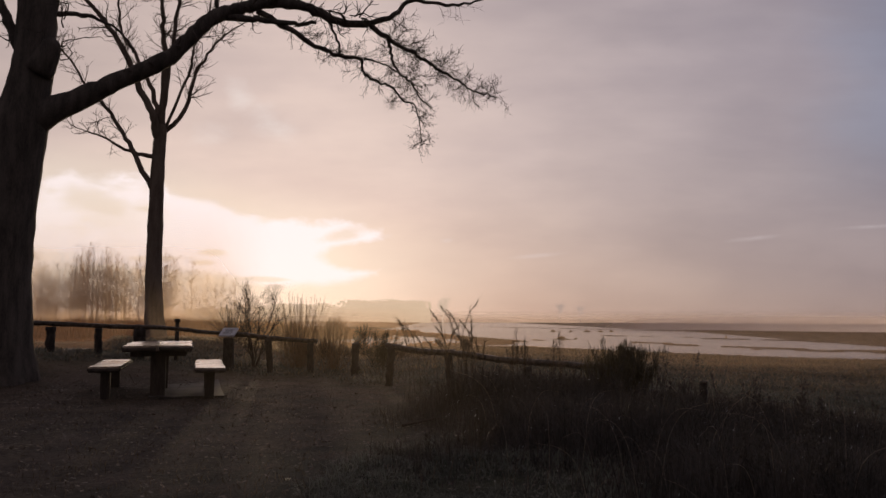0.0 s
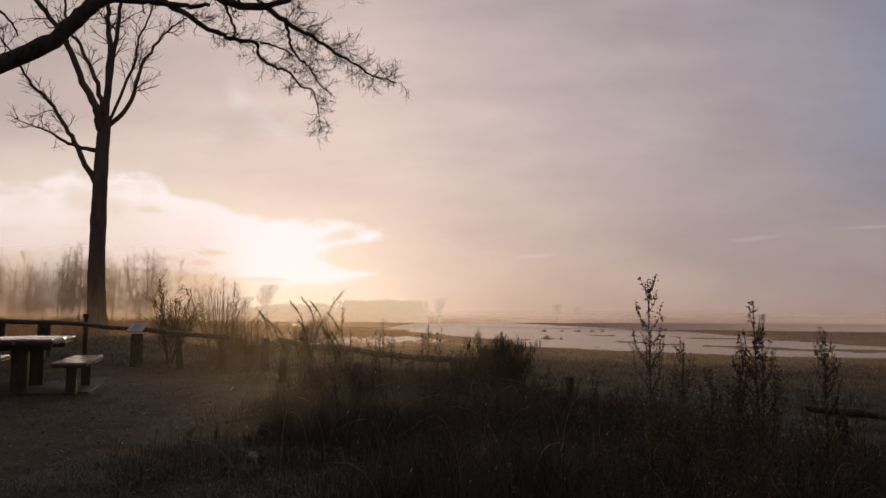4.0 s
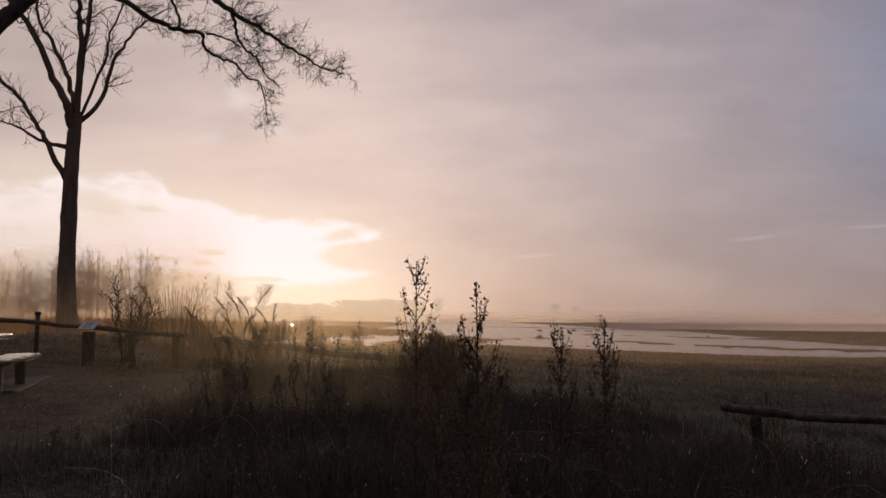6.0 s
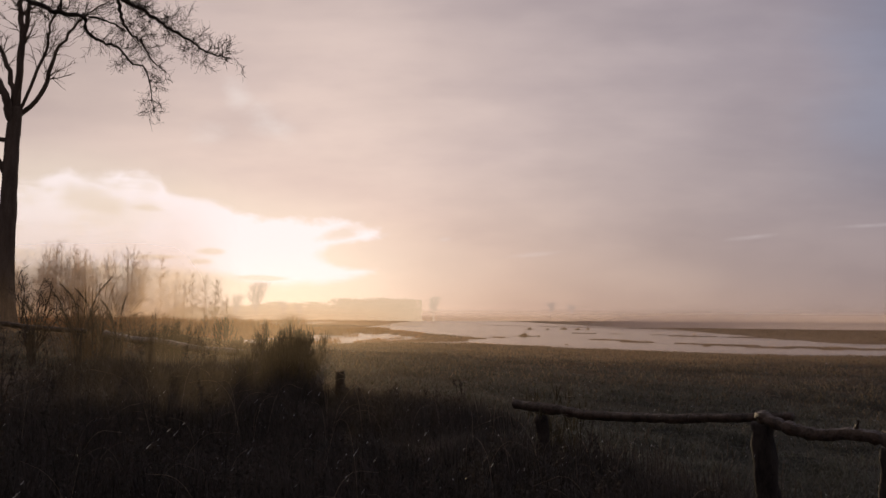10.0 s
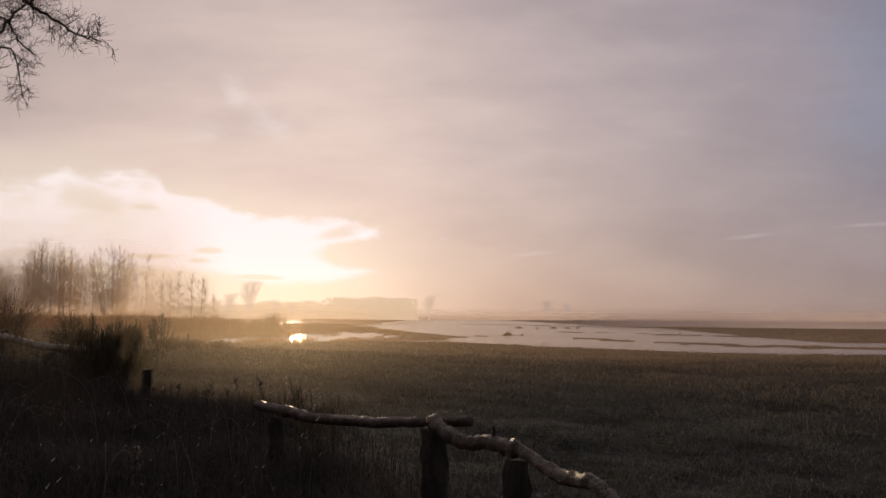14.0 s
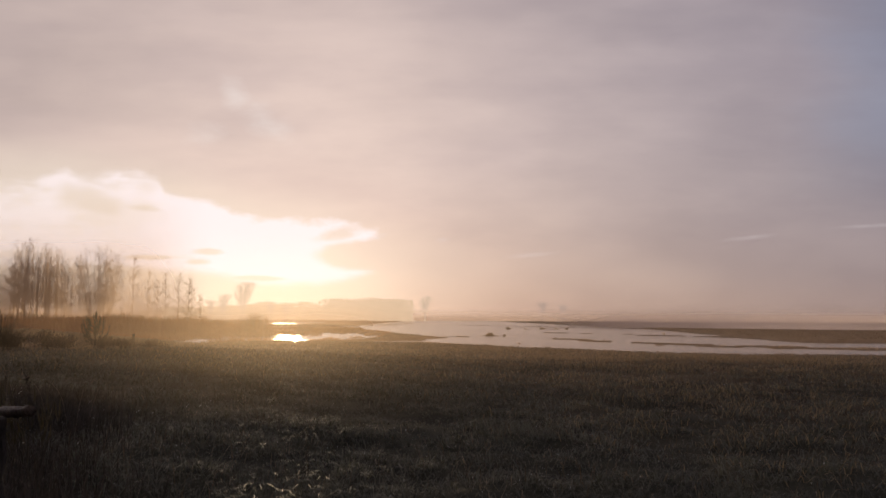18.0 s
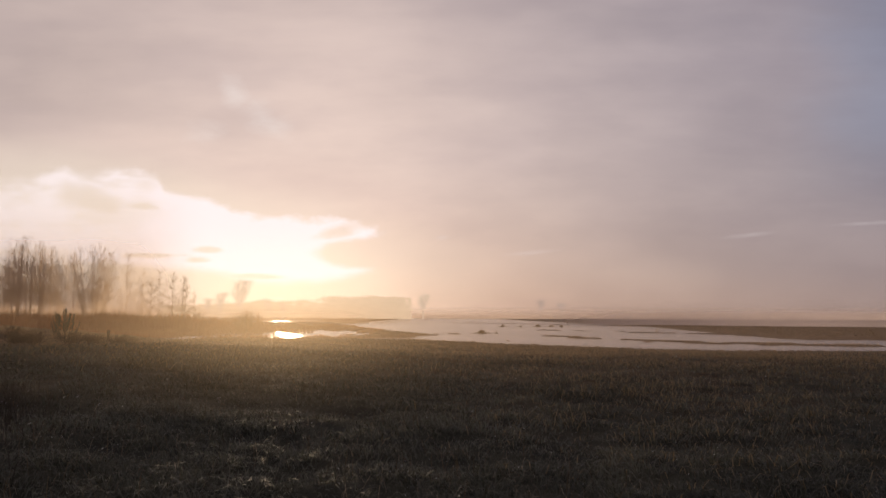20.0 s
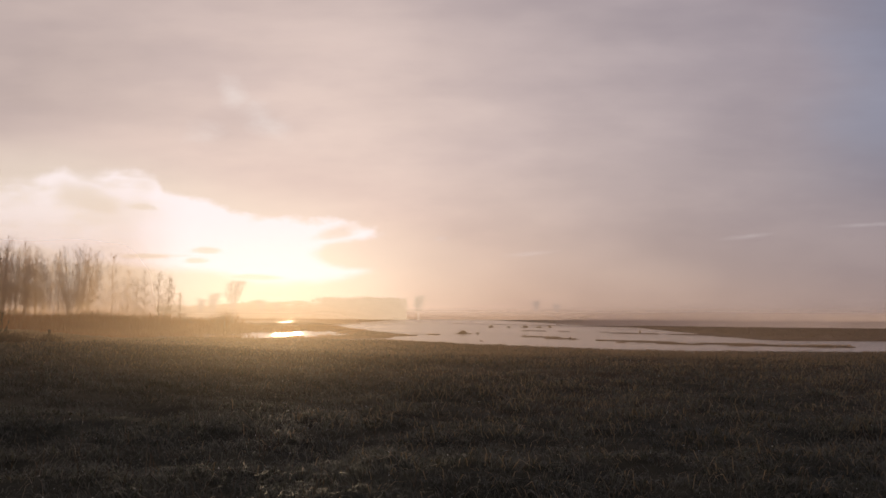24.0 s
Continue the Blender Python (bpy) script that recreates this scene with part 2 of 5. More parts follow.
BARK = material("oak_bark", (0.048, 0.041, 0.034), (0.145, 0.123, 0.10), 0.95, 3.0, 26.0, 0.9, stretch=(2.5, 2.5, 0.5), spec=0.12)
BARK_PALE = material("grey_bark", (0.10, 0.078, 0.058), (0.22, 0.175, 0.13), 0.95, 2.0, 20.0, 0.7, stretch=(2.5, 2.5, 0.5), spec=0.15)
TWIG = material("twig_bark", (0.045, 0.035, 0.028), (0.11, 0.088, 0.068), 0.9, 3.0, 30.0, 0.2, spec=0.15)
# pale bark that passes light: haze over distant trees put into the colour
ALDER = material("haze_paled_bark", (0.25, 0.17, 0.12), (0.42, 0.30, 0.215), 0.95, 1.0, 8.0, 0.2, through=0.45, spec=0.1)
WILLOW = material("willow_bark", (0.20, 0.12, 0.06), (0.42, 0.27, 0.14), 0.7, 4.0, 30.0, 0.2, through=0.5)
RAIL = material("weathered_log", (0.008, 0.006, 0.004), (0.15, 0.108, 0.072), 0.42, 13.0, 70.0, 1.0, stretch=(1, 1, 1), spec=0.3, vary=0.05)
POST = material("dark_post_wood", (0.012, 0.010, 0.008), (0.075, 0.06, 0.047), 0.8, 9.0, 55.0, 1.0, stretch=(1.5, 1.5, 0.6))
PLANK = material("worn_table_plank", (0.24, 0.17, 0.11), (0.46, 0.35, 0.24), 0.30, 2.0, 22.0, 0.05, stretch=(6, 0.6, 6), spec=0.7, coat=1.0)
LEGWOOD = material("dark_table_post", (0.03, 0.024, 0.018), (0.09, 0.07, 0.052), 0.8, 3.0, 25.0, 0.5, stretch=(3, 3, 0.5))
CONCRETE = material("mossy_concrete", (0.025, 0.021, 0.016), (0.085, 0.072, 0.056), 0.75, 2.0, 30.0, 0.3)
SIGN_FACE = material("faded_sign_panel", (0.45, 0.45, 0.46), (0.62, 0.62, 0.62), 0.35, 3.0, 20.0, 0.05, spec=0.6)
INK = material("sign_print", (0.08, 0.09, 0.08), (0.14, 0.14, 0.12), 0.5, 5.0, 30.0, 0.05)
GRASS = material("winter_grass", (0.050, 0.058, 0.040), (0.215, 0.21, 0.15), 0.6, 0.5, 9.0, 0.0, through=0.4, spec=0.4, vary=0.45)
# made pale to lift the far meadow in place of golden haze
SEDGE = material("tan_sedge", (0.20, 0.148, 0.085), (0.48, 0.365, 0.21), 0.6, 0.25, 6.0, 0.0, through=0.5, spec=0.3, vary=0.3)
STRAW = material("dead_grass", (0.075, 0.057, 0.036), (0.235, 0.18, 0.112), 0.6, 1.2, 12.0, 0.0, through=0.4, spec=0.3, vary=0.35)
WEED = material("dead_weed_stems", (0.045, 0.034, 0.024), (0.14, 0.10, 0.066), 0.7, 2.0, 20.0, 0.0, through=0.3, vary=0.35)
PALE_STEM = material("pale_bent_stem", (0.22, 0.17, 0.11), (0.46, 0.37, 0.26), 0.45, 3.0, 20.0, 0.0, through=0.4, spec=0.5, vary=0.3)
BROOM = material("broom_green", (0.05, 0.045, 0.028), (0.14, 0.12, 0.07), 0.7, 2.0, 20.0, 0.0, through=0.4, vary=0.3)
REED = material("reed_straw", (0.30, 0.125, 0.045), (0.56, 0.265, 0.10), 0.8, 0.3, 5.0, 0.0, through=0.5, vary=0.3)
NEEDLE = material("pine_needles", (0.025, 0.032, 0.020), (0.06, 0.07, 0.04), 0.6, 3.0, 20.0, 0.0, through=0.2)
LEAF = material("fallen_leaf", (0.04, 0.026, 0.014), (0.15, 0.10, 0.055), 0.5, 3.0, 30.0, 0.1, through=0.1, vary=0.4, spec=0.5)
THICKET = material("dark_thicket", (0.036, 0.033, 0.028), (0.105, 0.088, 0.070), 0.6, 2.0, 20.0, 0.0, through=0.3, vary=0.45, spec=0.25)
# matt white: the sparkle of dew is put into the colour
DEW_GLINT = material("white_dew_glint", (0.85, 0.85, 0.85), (0.95, 0.95, 0.95), 0.8, 3.0, 20.0, 0.0, spec=0.0, through=0.7)


def ground_material():
    m = bpy.data.materials.new("marsh_ground")
    m.use_nodes = True
    n = Nodes(m.node_tree)
    where = n.add("ShaderNodeTexCoord").outputs["Object"]
    x, y, z = n.add("ShaderNodeSeparateXYZ", {0: where}).outputs
    big, mid, small = n.noise(where, 0.25, 4.0), n.noise(where, 1.7, 5.0), n.noise(where, 22.0, 6.0, 0.7)
    turf = n.mix(n.ramp(mid, 0.3, 0.7), (0.026, 0.028, 0.018, 1), (0.080, 0.076, 0.048, 1))
    earth = n.mix(n.ramp(n.math("ADD", n.math("MULTIPLY", small, 0.6), n.math("MULTIPLY", mid, 0.4)), 0.35, 0.65), (0.018, 0.014, 0.011, 1), (0.092, 0.072, 0.055, 1))
    # trodden earth round the table, turf elsewhere
    ax, ay = n.math("MULTIPLY", n.math("ADD", x, 3.0), 0.22), n.math("MULTIPLY", n.math("SUBTRACT", y, 9.5), 0.15)
    worn = n.math("SUBTRACT", 1.0, n.math("SQRT", n.math("ADD", n.math("MULTIPLY", ax, ax), n.math("MULTIPLY", ay, ay))))
    worn = n.ramp(n.math("ADD", worn, n.math("MULTIPLY", n.math("SUBTRACT", mid, 0.5), 0.9)), -0.15, 0.35)
    colour = n.mix(worn, turf, earth)
    # reed beds and mud flats past the meadow
    flats = n.mix(n.ramp(big, 0.35, 0.65), (0.18, 0.095, 0.042, 1), (0.40, 0.23, 0.105, 1))
    # darker ground east of the open water
    dark_ground = n.mix(n.ramp(mid, 0.3, 0.7), (0.045, 0.036, 0.032, 1), (0.115, 0.088, 0.075, 1))
    flats = n.mix(n.ramp(n.math("ADD", x, n.math("MULTIPLY", big, 10.0)), 20.0, 38.0), flats, dark_ground)
    # the tan creeps well into the meadow, painting in the distance haze
    colour = n.mix(n.ramp(n.math("ADD", y, n.math("MULTIPLY", big, 14.0)), 14.0, 56.0), colour, flats)
    b = n.add("ShaderNodeBump", {"Strength": 0.9, "Distance": 0.06, "Height": n.math("ADD", mid, n.math("MULTIPLY", small, 0.5))})
    p = n.add("ShaderNodeBsdfPrincipled", {"Base Color": colour, "Normal": b.outputs[0], "Roughness": 0.9, "Specular IOR Level": 0.15})
    n.add("ShaderNodeOutputMaterial", {"Surface": p.outputs[0]})
    return m


def water_material():
    m = bpy.data.materials.new("marsh_water")
    m.use_nodes = True
    n = Nodes(m.node_tree)
    where = n.add("ShaderNodeTexCoord").outputs["Object"]
    waves = n.noise(n.add("ShaderNodeMapping", {"Vector": where, "Scale": (0.8, 2.4, 1)}).outputs[0], 1.6, 4.0, 0.6)
    calm = n.ramp(n.noise(n.add("ShaderNodeMapping", {"Vector": where, "Scale": (0.02, 0.07, 1)}).outputs[0], 1.0, 3.0), 0.35, 0.65)
    b = n.add("ShaderNodeBump", {"Strength": n.math("ADD", 0.25, n.math("MULTIPLY", calm, 0.40)), "Distance": 0.1, "Height": waves})
    p = n.add("ShaderNodeBsdfPrincipled", {"Base Color": (0.03, 0.026, 0.022, 1), "Normal": b.outputs[0], "Roughness": 0.17, "IOR": 1.33})
    n.add("ShaderNodeOutputMaterial", {"Surface": p.outputs[0]})
    return m


def haze_glow(name, colour):
    """Distant woods with their bright mist put in as emission: a glowing backdrop."""
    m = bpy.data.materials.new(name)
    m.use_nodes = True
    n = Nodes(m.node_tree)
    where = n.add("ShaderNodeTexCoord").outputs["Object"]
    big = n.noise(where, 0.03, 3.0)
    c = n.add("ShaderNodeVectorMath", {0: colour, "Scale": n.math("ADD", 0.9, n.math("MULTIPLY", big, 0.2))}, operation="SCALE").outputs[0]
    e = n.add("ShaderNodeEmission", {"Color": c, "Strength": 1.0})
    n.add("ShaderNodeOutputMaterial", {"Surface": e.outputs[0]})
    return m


def mist_material(height, ends, density, foot=0.0, tint=(0.98, 0.79, 0.60, 1), ahead=0.0):
    """A thin veil of mist: mostly clear, the rest scatters the light that falls on it, the share ahead mainly onwards, as droplets do;
    thinner upwards, at its ends and in patches."""
    m = bpy.data.materials.new("marsh_mist")
    m.use_nodes = True
    n = Nodes(m.node_tree)
    where = n.add("ShaderNodeTexCoord").outputs["Object"]
    x, y, z = n.add("ShaderNodeSeparateXYZ", {0: where}).outputs
    drift = n.noise(n.add("ShaderNodeMapping", {"Vector": where, "Scale": (0.05, 0.05, 0.15)}).outputs[0], 1.0, 3.0)
    rise = n.math("SUBTRACT", 1.0, n.ramp(z, foot, height))
    if foot:
        rise = n.math("MULTIPLY", rise, n.ramp(z, 0.0, foot))
    sides = n.math("MULTIPLY", n.ramp(x, ends[0], ends[1]), n.math("SUBTRACT", 1.0, n.ramp(x, ends[2], ends[3])))
    thick = n.math("MULTIPLY", n.math("MULTIPLY", rise, sides), n.math("ADD", density * 0.65, n.math("MULTIPLY", drift, density * 0.7)))
    glow = n.add("ShaderNodeBsdfTranslucent", {"Color": tint}).outputs[0]
    if ahead:
        onwards = n.add("ShaderNodeBsdfRefraction", {"Color": (1.0, 0.84, 0.63, 1), "Roughness": 0.78, "IOR": 1.30}, distribution="GGX")
        glow = n.add("ShaderNodeMixShader", {0: ahead, 1: glow, 2: onwards.outputs[0]}).outputs[0]
    clear = n.add("ShaderNodeBsdfTransparent")
    out = n.add("ShaderNodeMixShader", {0: thick, 1: clear.outputs[0], 2: glow}).outputs[0]
    n.add("ShaderNodeOutputMaterial", {"Surface": out})
    return m


# ---- geometry helpers ----
class Soup:
    """Collects triangles and quads (as two triangles) before they become one mesh."""

    def __init__(self):
        self.v, self.f, self.n = [], [], 0

    def add(self, verts, faces):
        verts = np.asarray(verts, float).reshape(-1, 3)
        self.v.append(verts)
        self.f.append(np.asarray(faces, np.int64).reshape(-1, 3) + self.n)
        self.n += len(verts)

    def tube(self, pts, radii, sides=6, cap=True):
        pts = np.asarray(pts, float)
        k = len(pts)
        d = np.gradient(pts, axis=0)
        d /= np.linalg.norm(d, axis=1, keepdims=True) + 1e-9
        ref = np.array((0.0, 0.0, 1.0)) if abs(d[0, 2]) < 0.85 else np.array((1.0, 0.0, 0.0))
        a = np.cross(d, ref)
        a /= np.linalg.norm(a, axis=1, keepdims=True) + 1e-9
        b = np.cross(d, a)
        th = np.arange(sides) * 2 * math.pi / sides
        r = np.asarray(radii, float).reshape(k, -1)
        ring = pts[:, None] + r[:, :, None] * (np.cos(th)[None, :, None] * a[:, None] + np.sin(th)[None, :, None] * b[:, None])
        i, j = np.meshgrid(np.arange(k - 1), np.arange(sides), indexing="ij")
        p, q = (i * sides + j).ravel(), (i * sides + (j + 1) % sides).ravel()
        f = np.concatenate([np.stack([p, q, q + sides], 1), np.stack([p, q + sides, p + sides], 1)])
        v = ring.reshape(-1, 3)
        if cap:
            v = np.concatenate([v, pts[-1:], pts[:1]])
            t = np.arange(sides)
            f = np.concatenate([f, np.stack([(k - 1) * sides + t, (k - 1) * sides + (t + 1) % sides, np.full(sides, k * sides)], 1),
                                np.stack([(t + 1) % sides, t, np.full(sides, k * sides + 1)], 1)])
        self.add(v, f)

    def blades(self, base, turn, lean, height, width):
        """Bent grass blades: arrays of the same length."""
        n = len(base)
        c, s = np.cos(turn), np.sin(turn)
        side = np.stack([-s, c, np.zeros(n)], 1) * (width / 2)[:, None]
        fwd = np.stack([c, s, np.zeros(n)], 1)
        up = np.array((0, 0, 1.0))
        mid = base + up * (height * 0.6)[:, None] + fwd * (lean * height * 0.35)[:, None]
        tip = base + up * (height * (1.0 - 0.25 * lean))[:, None] + fwd * (lean * height)[:, None]
        v = np.stack([base - side, base + side, mid + side * 0.8, mid - side * 0.8, tip], 1).reshape(-1, 3)
        o = (np.arange(n) * 5)[:, None]
        f = np.concatenate([o + np.array([[0, 1, 2]]), o + np.array([[0, 2, 3]]), o + np.array([[3, 2, 4]])])
        self.add(v, f)

    def slivers(self, base, tip, width, rng):
        """Hair-fine twigs: one tapering triangle each."""
        d = tip - base
        side = np.cross(d, rng.normal(size=d.shape))
        side *= (np.broadcast_to(width, len(d)) / 2)[:, None] / (np.linalg.norm(side, axis=1, keepdims=True) + 1e-9)
        v = np.stack([base - side, base + side, tip], 1).reshape(-1, 3)
        self.add(v, np.arange(len(v)).reshape(-1, 3))

    def bits(self, where, size, flat, rng):
        """Small crossed scraps (buds, seed heads, leaf clumps): one triangle pair each."""
        n = len(where)
        a = rng.normal(size=(n, 3))
        a /= np.linalg.norm(a, axis=1, keepdims=True)
        b = np.cross(a, rng.normal(size=(n, 3)))
        b /= np.linalg.norm(b, axis=1, keepdims=True)
        size = np.broadcast_to(size, n)[:, None]
        v = np.stack([where - a * size, where + b * size * flat, where + a * size, where - b * size * flat], 1).reshape(-1, 3)
        o = (np.arange(n) * 4)[:, None]
        self.add(v, np.concatenate([o + np.array([[0, 1, 2]]), o + np.array([[0, 2, 3]])]))

    def mesh(self, name, mat, smooth=False):
        me = bpy.data.meshes.new(name)
        v, f = np.concatenate(self.v), np.concatenate(self.f)
        me.vertices.add(len(v))
        me.vertices.foreach_set("co", v.astype(np.float32).ravel())
        me.loops.add(f.size)
        me.loops.foreach_set("vertex_index", f.astype(np.int32).ravel())
        me.polygons.add(len(f))
        me.polygons.foreach_set("loop_start", np.arange(0, f.size, 3, dtype=np.int32))
        me.polygons.foreach_set("loop_total", np.full(len(f), 3, np.int32))
        if smooth:
            me.polygons.foreach_set("use_smooth", np.ones(len(f), bool))
        me.update(calc_edges=True)
        me.validate()
        me.materials.append(mat)
        return me


def part(name, data, mat, parent, label=""):
    """ONE mesh object under a thing; data is a Soup, a bmesh or a mesh."""
    if isinstance(data, Soup):
        data = data.mesh(name, mat, True)
    elif isinstance(data, bmesh.types.BMesh):
        me = bpy.data.meshes.new(name)
        data.to_mesh(me)
        data.free()
        me.materials.append(mat)
        data = me
    ob = new(name, data)
    ob.parent = parent
    return tagged(ob, label) if label else ob


def thing(name, where, label, category, group="", kind=""):
    ob = new(name)
    ob.empty_display_size = 0.1
    ob.matrix_basis = where if isinstance(where, Matrix) else Matrix.Translation(where)
    return tagged(ob, label, category, group, kind)


def box(size, centre=(0, 0, 0), bevel=0.01, rough=0.0, rng=None, cuts=0):
    """A bevelled block, with its corners worn uneven by rough."""
    bm = bmesh.new()
    bmesh.ops.create_cube(bm, size=1.0, matrix=Matrix.Translation(centre) @ Matrix.Diagonal((*size, 1)))
    if cuts:
        bmesh.ops.subdivide_edges(bm, edges=[e for e in bm.edges if abs((e.verts[0].co - e.verts[1].co).length - max(size)) < 1e-4], cuts=cuts)
    if rough:
        for v in bm.verts:
            v.co += Vector((rng.uniform(-rough, rough), rng.uniform(-rough, rough), rng.uniform(-rough, rough)))
    if bevel:
        bmesh.ops.bevel(bm, geom=bm.edges[:], offset=bevel, segments=2, affect="EDGES")
    return bm


def curve_through(pts, steps=4):
    """A smooth line through a few knots."""
    p = np.asarray(pts, float)
    p = np.concatenate([2 * p[:1] - p[1:2], p, 2 * p[-1:] - p[-2:-1]])
    out = []
    for i in range(1, len(p) - 2):
        a, b, c, d = p[i - 1:i + 3]
        for t in np.arange(steps) / steps:
            out.append(0.5 * (2 * b + (c - a) * t + (2 * a - 5 * b + 4 * c - d) * t * t + (3 * b - a - 3 * c + d) * t ** 3))
    out.append(p[-2])
    return np.array(out)


def smooth01(t):
    t = np.clip(t, 0, 1)
    return t * t * (3 - 2 * t)


LATTICE = np.random.RandomState(7).rand(256, 256)


def wander(x, y):
    """Smooth value noise, 0 to 1."""
    x, y = np.asarray(x, float), np.asarray(y, float)
    i, j = np.floor(x).astype(int), np.floor(y).astype(int)
    a, b = smooth01(x - i), smooth01(y - j)
    g = lambda p, q: LATTICE[p % 256, q % 256]
    return (g(i, j) * (1 - a) + g(i + 1, j) * a) * (1 - b) + (g(i, j + 1) * (1 - a) + g(i + 1, j + 1) * a) * b


def fractal(x, y):
    return (wander(x, y) + 0.5 * wander(x * 2.1 + 9, y * 2.1 + 4) + 0.25 * wander(x * 4.3 + 3, y * 4.3 + 31)) / 1.75


WATER_Z = -1.2
SHORE_X = (-200, -80, -40, -30, -22, -14, -4, 0, 4, 8, 12.6, 15, 18, 22, 27, 37, 60, 120, 400)
SHORE_Y = (85, 75, 56, 49, 49, 60, 60, 66, 72, 74, 66, 60, 56, 52, 50.5, 51, 50, 46, 46)
FAR_X = (-400, -100, -40, -9, 0, 8, 16, 40, 57, 63, 80, 150, 500)
FAR_Y = (160, 165, 170, 185, 290, 260, 229, 182, 152, 141, 132, 120, 110)
# pools among the reeds: centre, half widths
POOLS = ((-26, 56, 7.5, 5.5), (-5.0, 86, 6.0, 19), (-10.0, 74, 2.2, 10), (-24, 114, 4.5, 9), (-44, 285, 11, 60), (2.0, 79, 3.2, 2.2), (-3.4, 63.5, 2.0, 4.0), (-31, 128, 3, 10), (-17, 84, 2.2, 3.5), (-1.0, 98, 2.2, 4.0))
# mud banks in the open water: ends, half width
BANKS = ((23, 76, 30, 66, 0.9), (30, 66, 39, 58, 1.7), (39, 58, 60, 52, 1.5), (26, 66, 34, 59, 0.6), (33, 104, 45, 92, 1.6), (24, 118, 36, 108, 0.9), (20, 84, 24, 80, 0.5), (14, 70, 19, 64, 0.45), (8.5, 84, -9, 150, 2.6), (10, 92, 15, 88, 0.6))


def land(x, y):
    """Height of the ground."""
    x, y = np.asarray(x, float), np.asarray(y, float)
    left = smooth01((-x - 2.0) / 4.5)
    # the bank behind the table drops to a pool on its outer side
    drop = smooth01((-0.42 - (x - 2) / np.maximum(y, 1)) / 0.04) * smooth01((y - 17.6) / 2.5)
    left = left * (1 - drop)
    near = 0.45 * left * smooth01((y - 11) / 6) - 0.09 * smooth01((2.5 - x) / 2.5) - 0.45 * smooth01((x - 0.5) / 12.0)
    near = near + 0.16 * (fractal(x * 1.9 + 3, y * 1.9) - 0.5) * smooth01((x - 5.0) / 4.0) * smooth01((y - 3.5) / 2.0) * smooth01((60 - y) / 20)
    near = near - 0.07 + 0.05 * (fractal(x * 0.7, y * 0.7) - 0.5) + 0.10 * (fractal(x * 0.2 + 5, y * 0.2) - 0.5) * smooth01((y - 14) / 12)
    shore = np.interp(x, SHORE_X, SHORE_Y) + 5.0 * (fractal(x * 0.16, 3.3) - 0.5)
    start = 16 + 9 * left
    k = np.clip((y - start) / (shore - start), 0, 1.3)
    meadow = near * (1 - smooth01(k * 0.9)) + (WATER_Z - 0.12) * smooth01(k * 0.9) + 0.14 * np.clip((1 - k) * 10, 0, 1)
    # past the shore: reed flats with pools on the sun's side, open water with mud banks on the other
    shoal = (fractal(x / 5.0 + 8, y / 6.5 + 2) - 0.5) * 0.70 + (wander(x / 1.3, y / 4.0) - 0.5) * 0.50
    lake = smooth01((x - np.interp(y, (60, 84, 150, 300), (8.0, 8.0, -9.0, -30.0)) + 1.0) / 3.0) * smooth01((y - shore + 1.0) / 3.0)
    bias = 0.16 - 0.62 * lake
    for cx, cy, rx, ry in POOLS:
        bias = bias - 0.55 * np.exp(-(((x - cx) / rx) ** 2 + ((y - cy) / ry) ** 2) ** 1.5)
    streaky = 2.1 * fractal(x / 5.0 + 1, y / 0.9 + 5) - 0.05
    for ax, ay, bx, by, wide in BANKS:
        k = np.clip(((x - ax) * (bx - ax) + (y - ay) * (by - ay)) / ((bx - ax) ** 2 + (by - ay) ** 2), 0, 1)
        away = np.hypot(x - ax - k * (bx - ax), y - ay - k * (by - ay))
        bias = bias + 0.52 * streaky * np.exp(-(away / wide) ** 2)
    # land on the far side
    east = smooth01((x - 39.5 - 0.12 * (y - 84)) / 7) * smooth01((y - 70) / 6)
    far = np.interp(x, FAR_X, FAR_Y) + 8 * (fractal(x * 0.05, 1.7) - 0.5)
    beyond = smooth01((y - far) / 5) * (1 - smooth01((x + 14) / 8) * smooth01((52 - x) / 8) * smooth01((y - far - 9) / 6)) * (1 - np.exp(-(((x + 44) / 11) ** 2 + ((y - 285) / 60) ** 2) ** 1.5))
    bias = np.maximum(bias + 1.0 * east, -0.7 + 1.0 * beyond)
    shoal = shoal * (1 - 0.8 * np.maximum(lake * 0.6, beyond))
    marsh = WATER_Z + np.clip(shoal + bias, -0.6, 0.28 - 0.19 * lake * (1 - east))
    t = smooth01((y - shore) / 3.0)
    return meadow * (1 - t) + marsh * t


def ground_z(x, y):
    return float(land(np.array([x]), np.array([y]))[0])


def setting(name, me, label, kind="structure"):
    ob = new(name, me)
    return tagged(ob, label, name.split("_")[0], kind=kind)


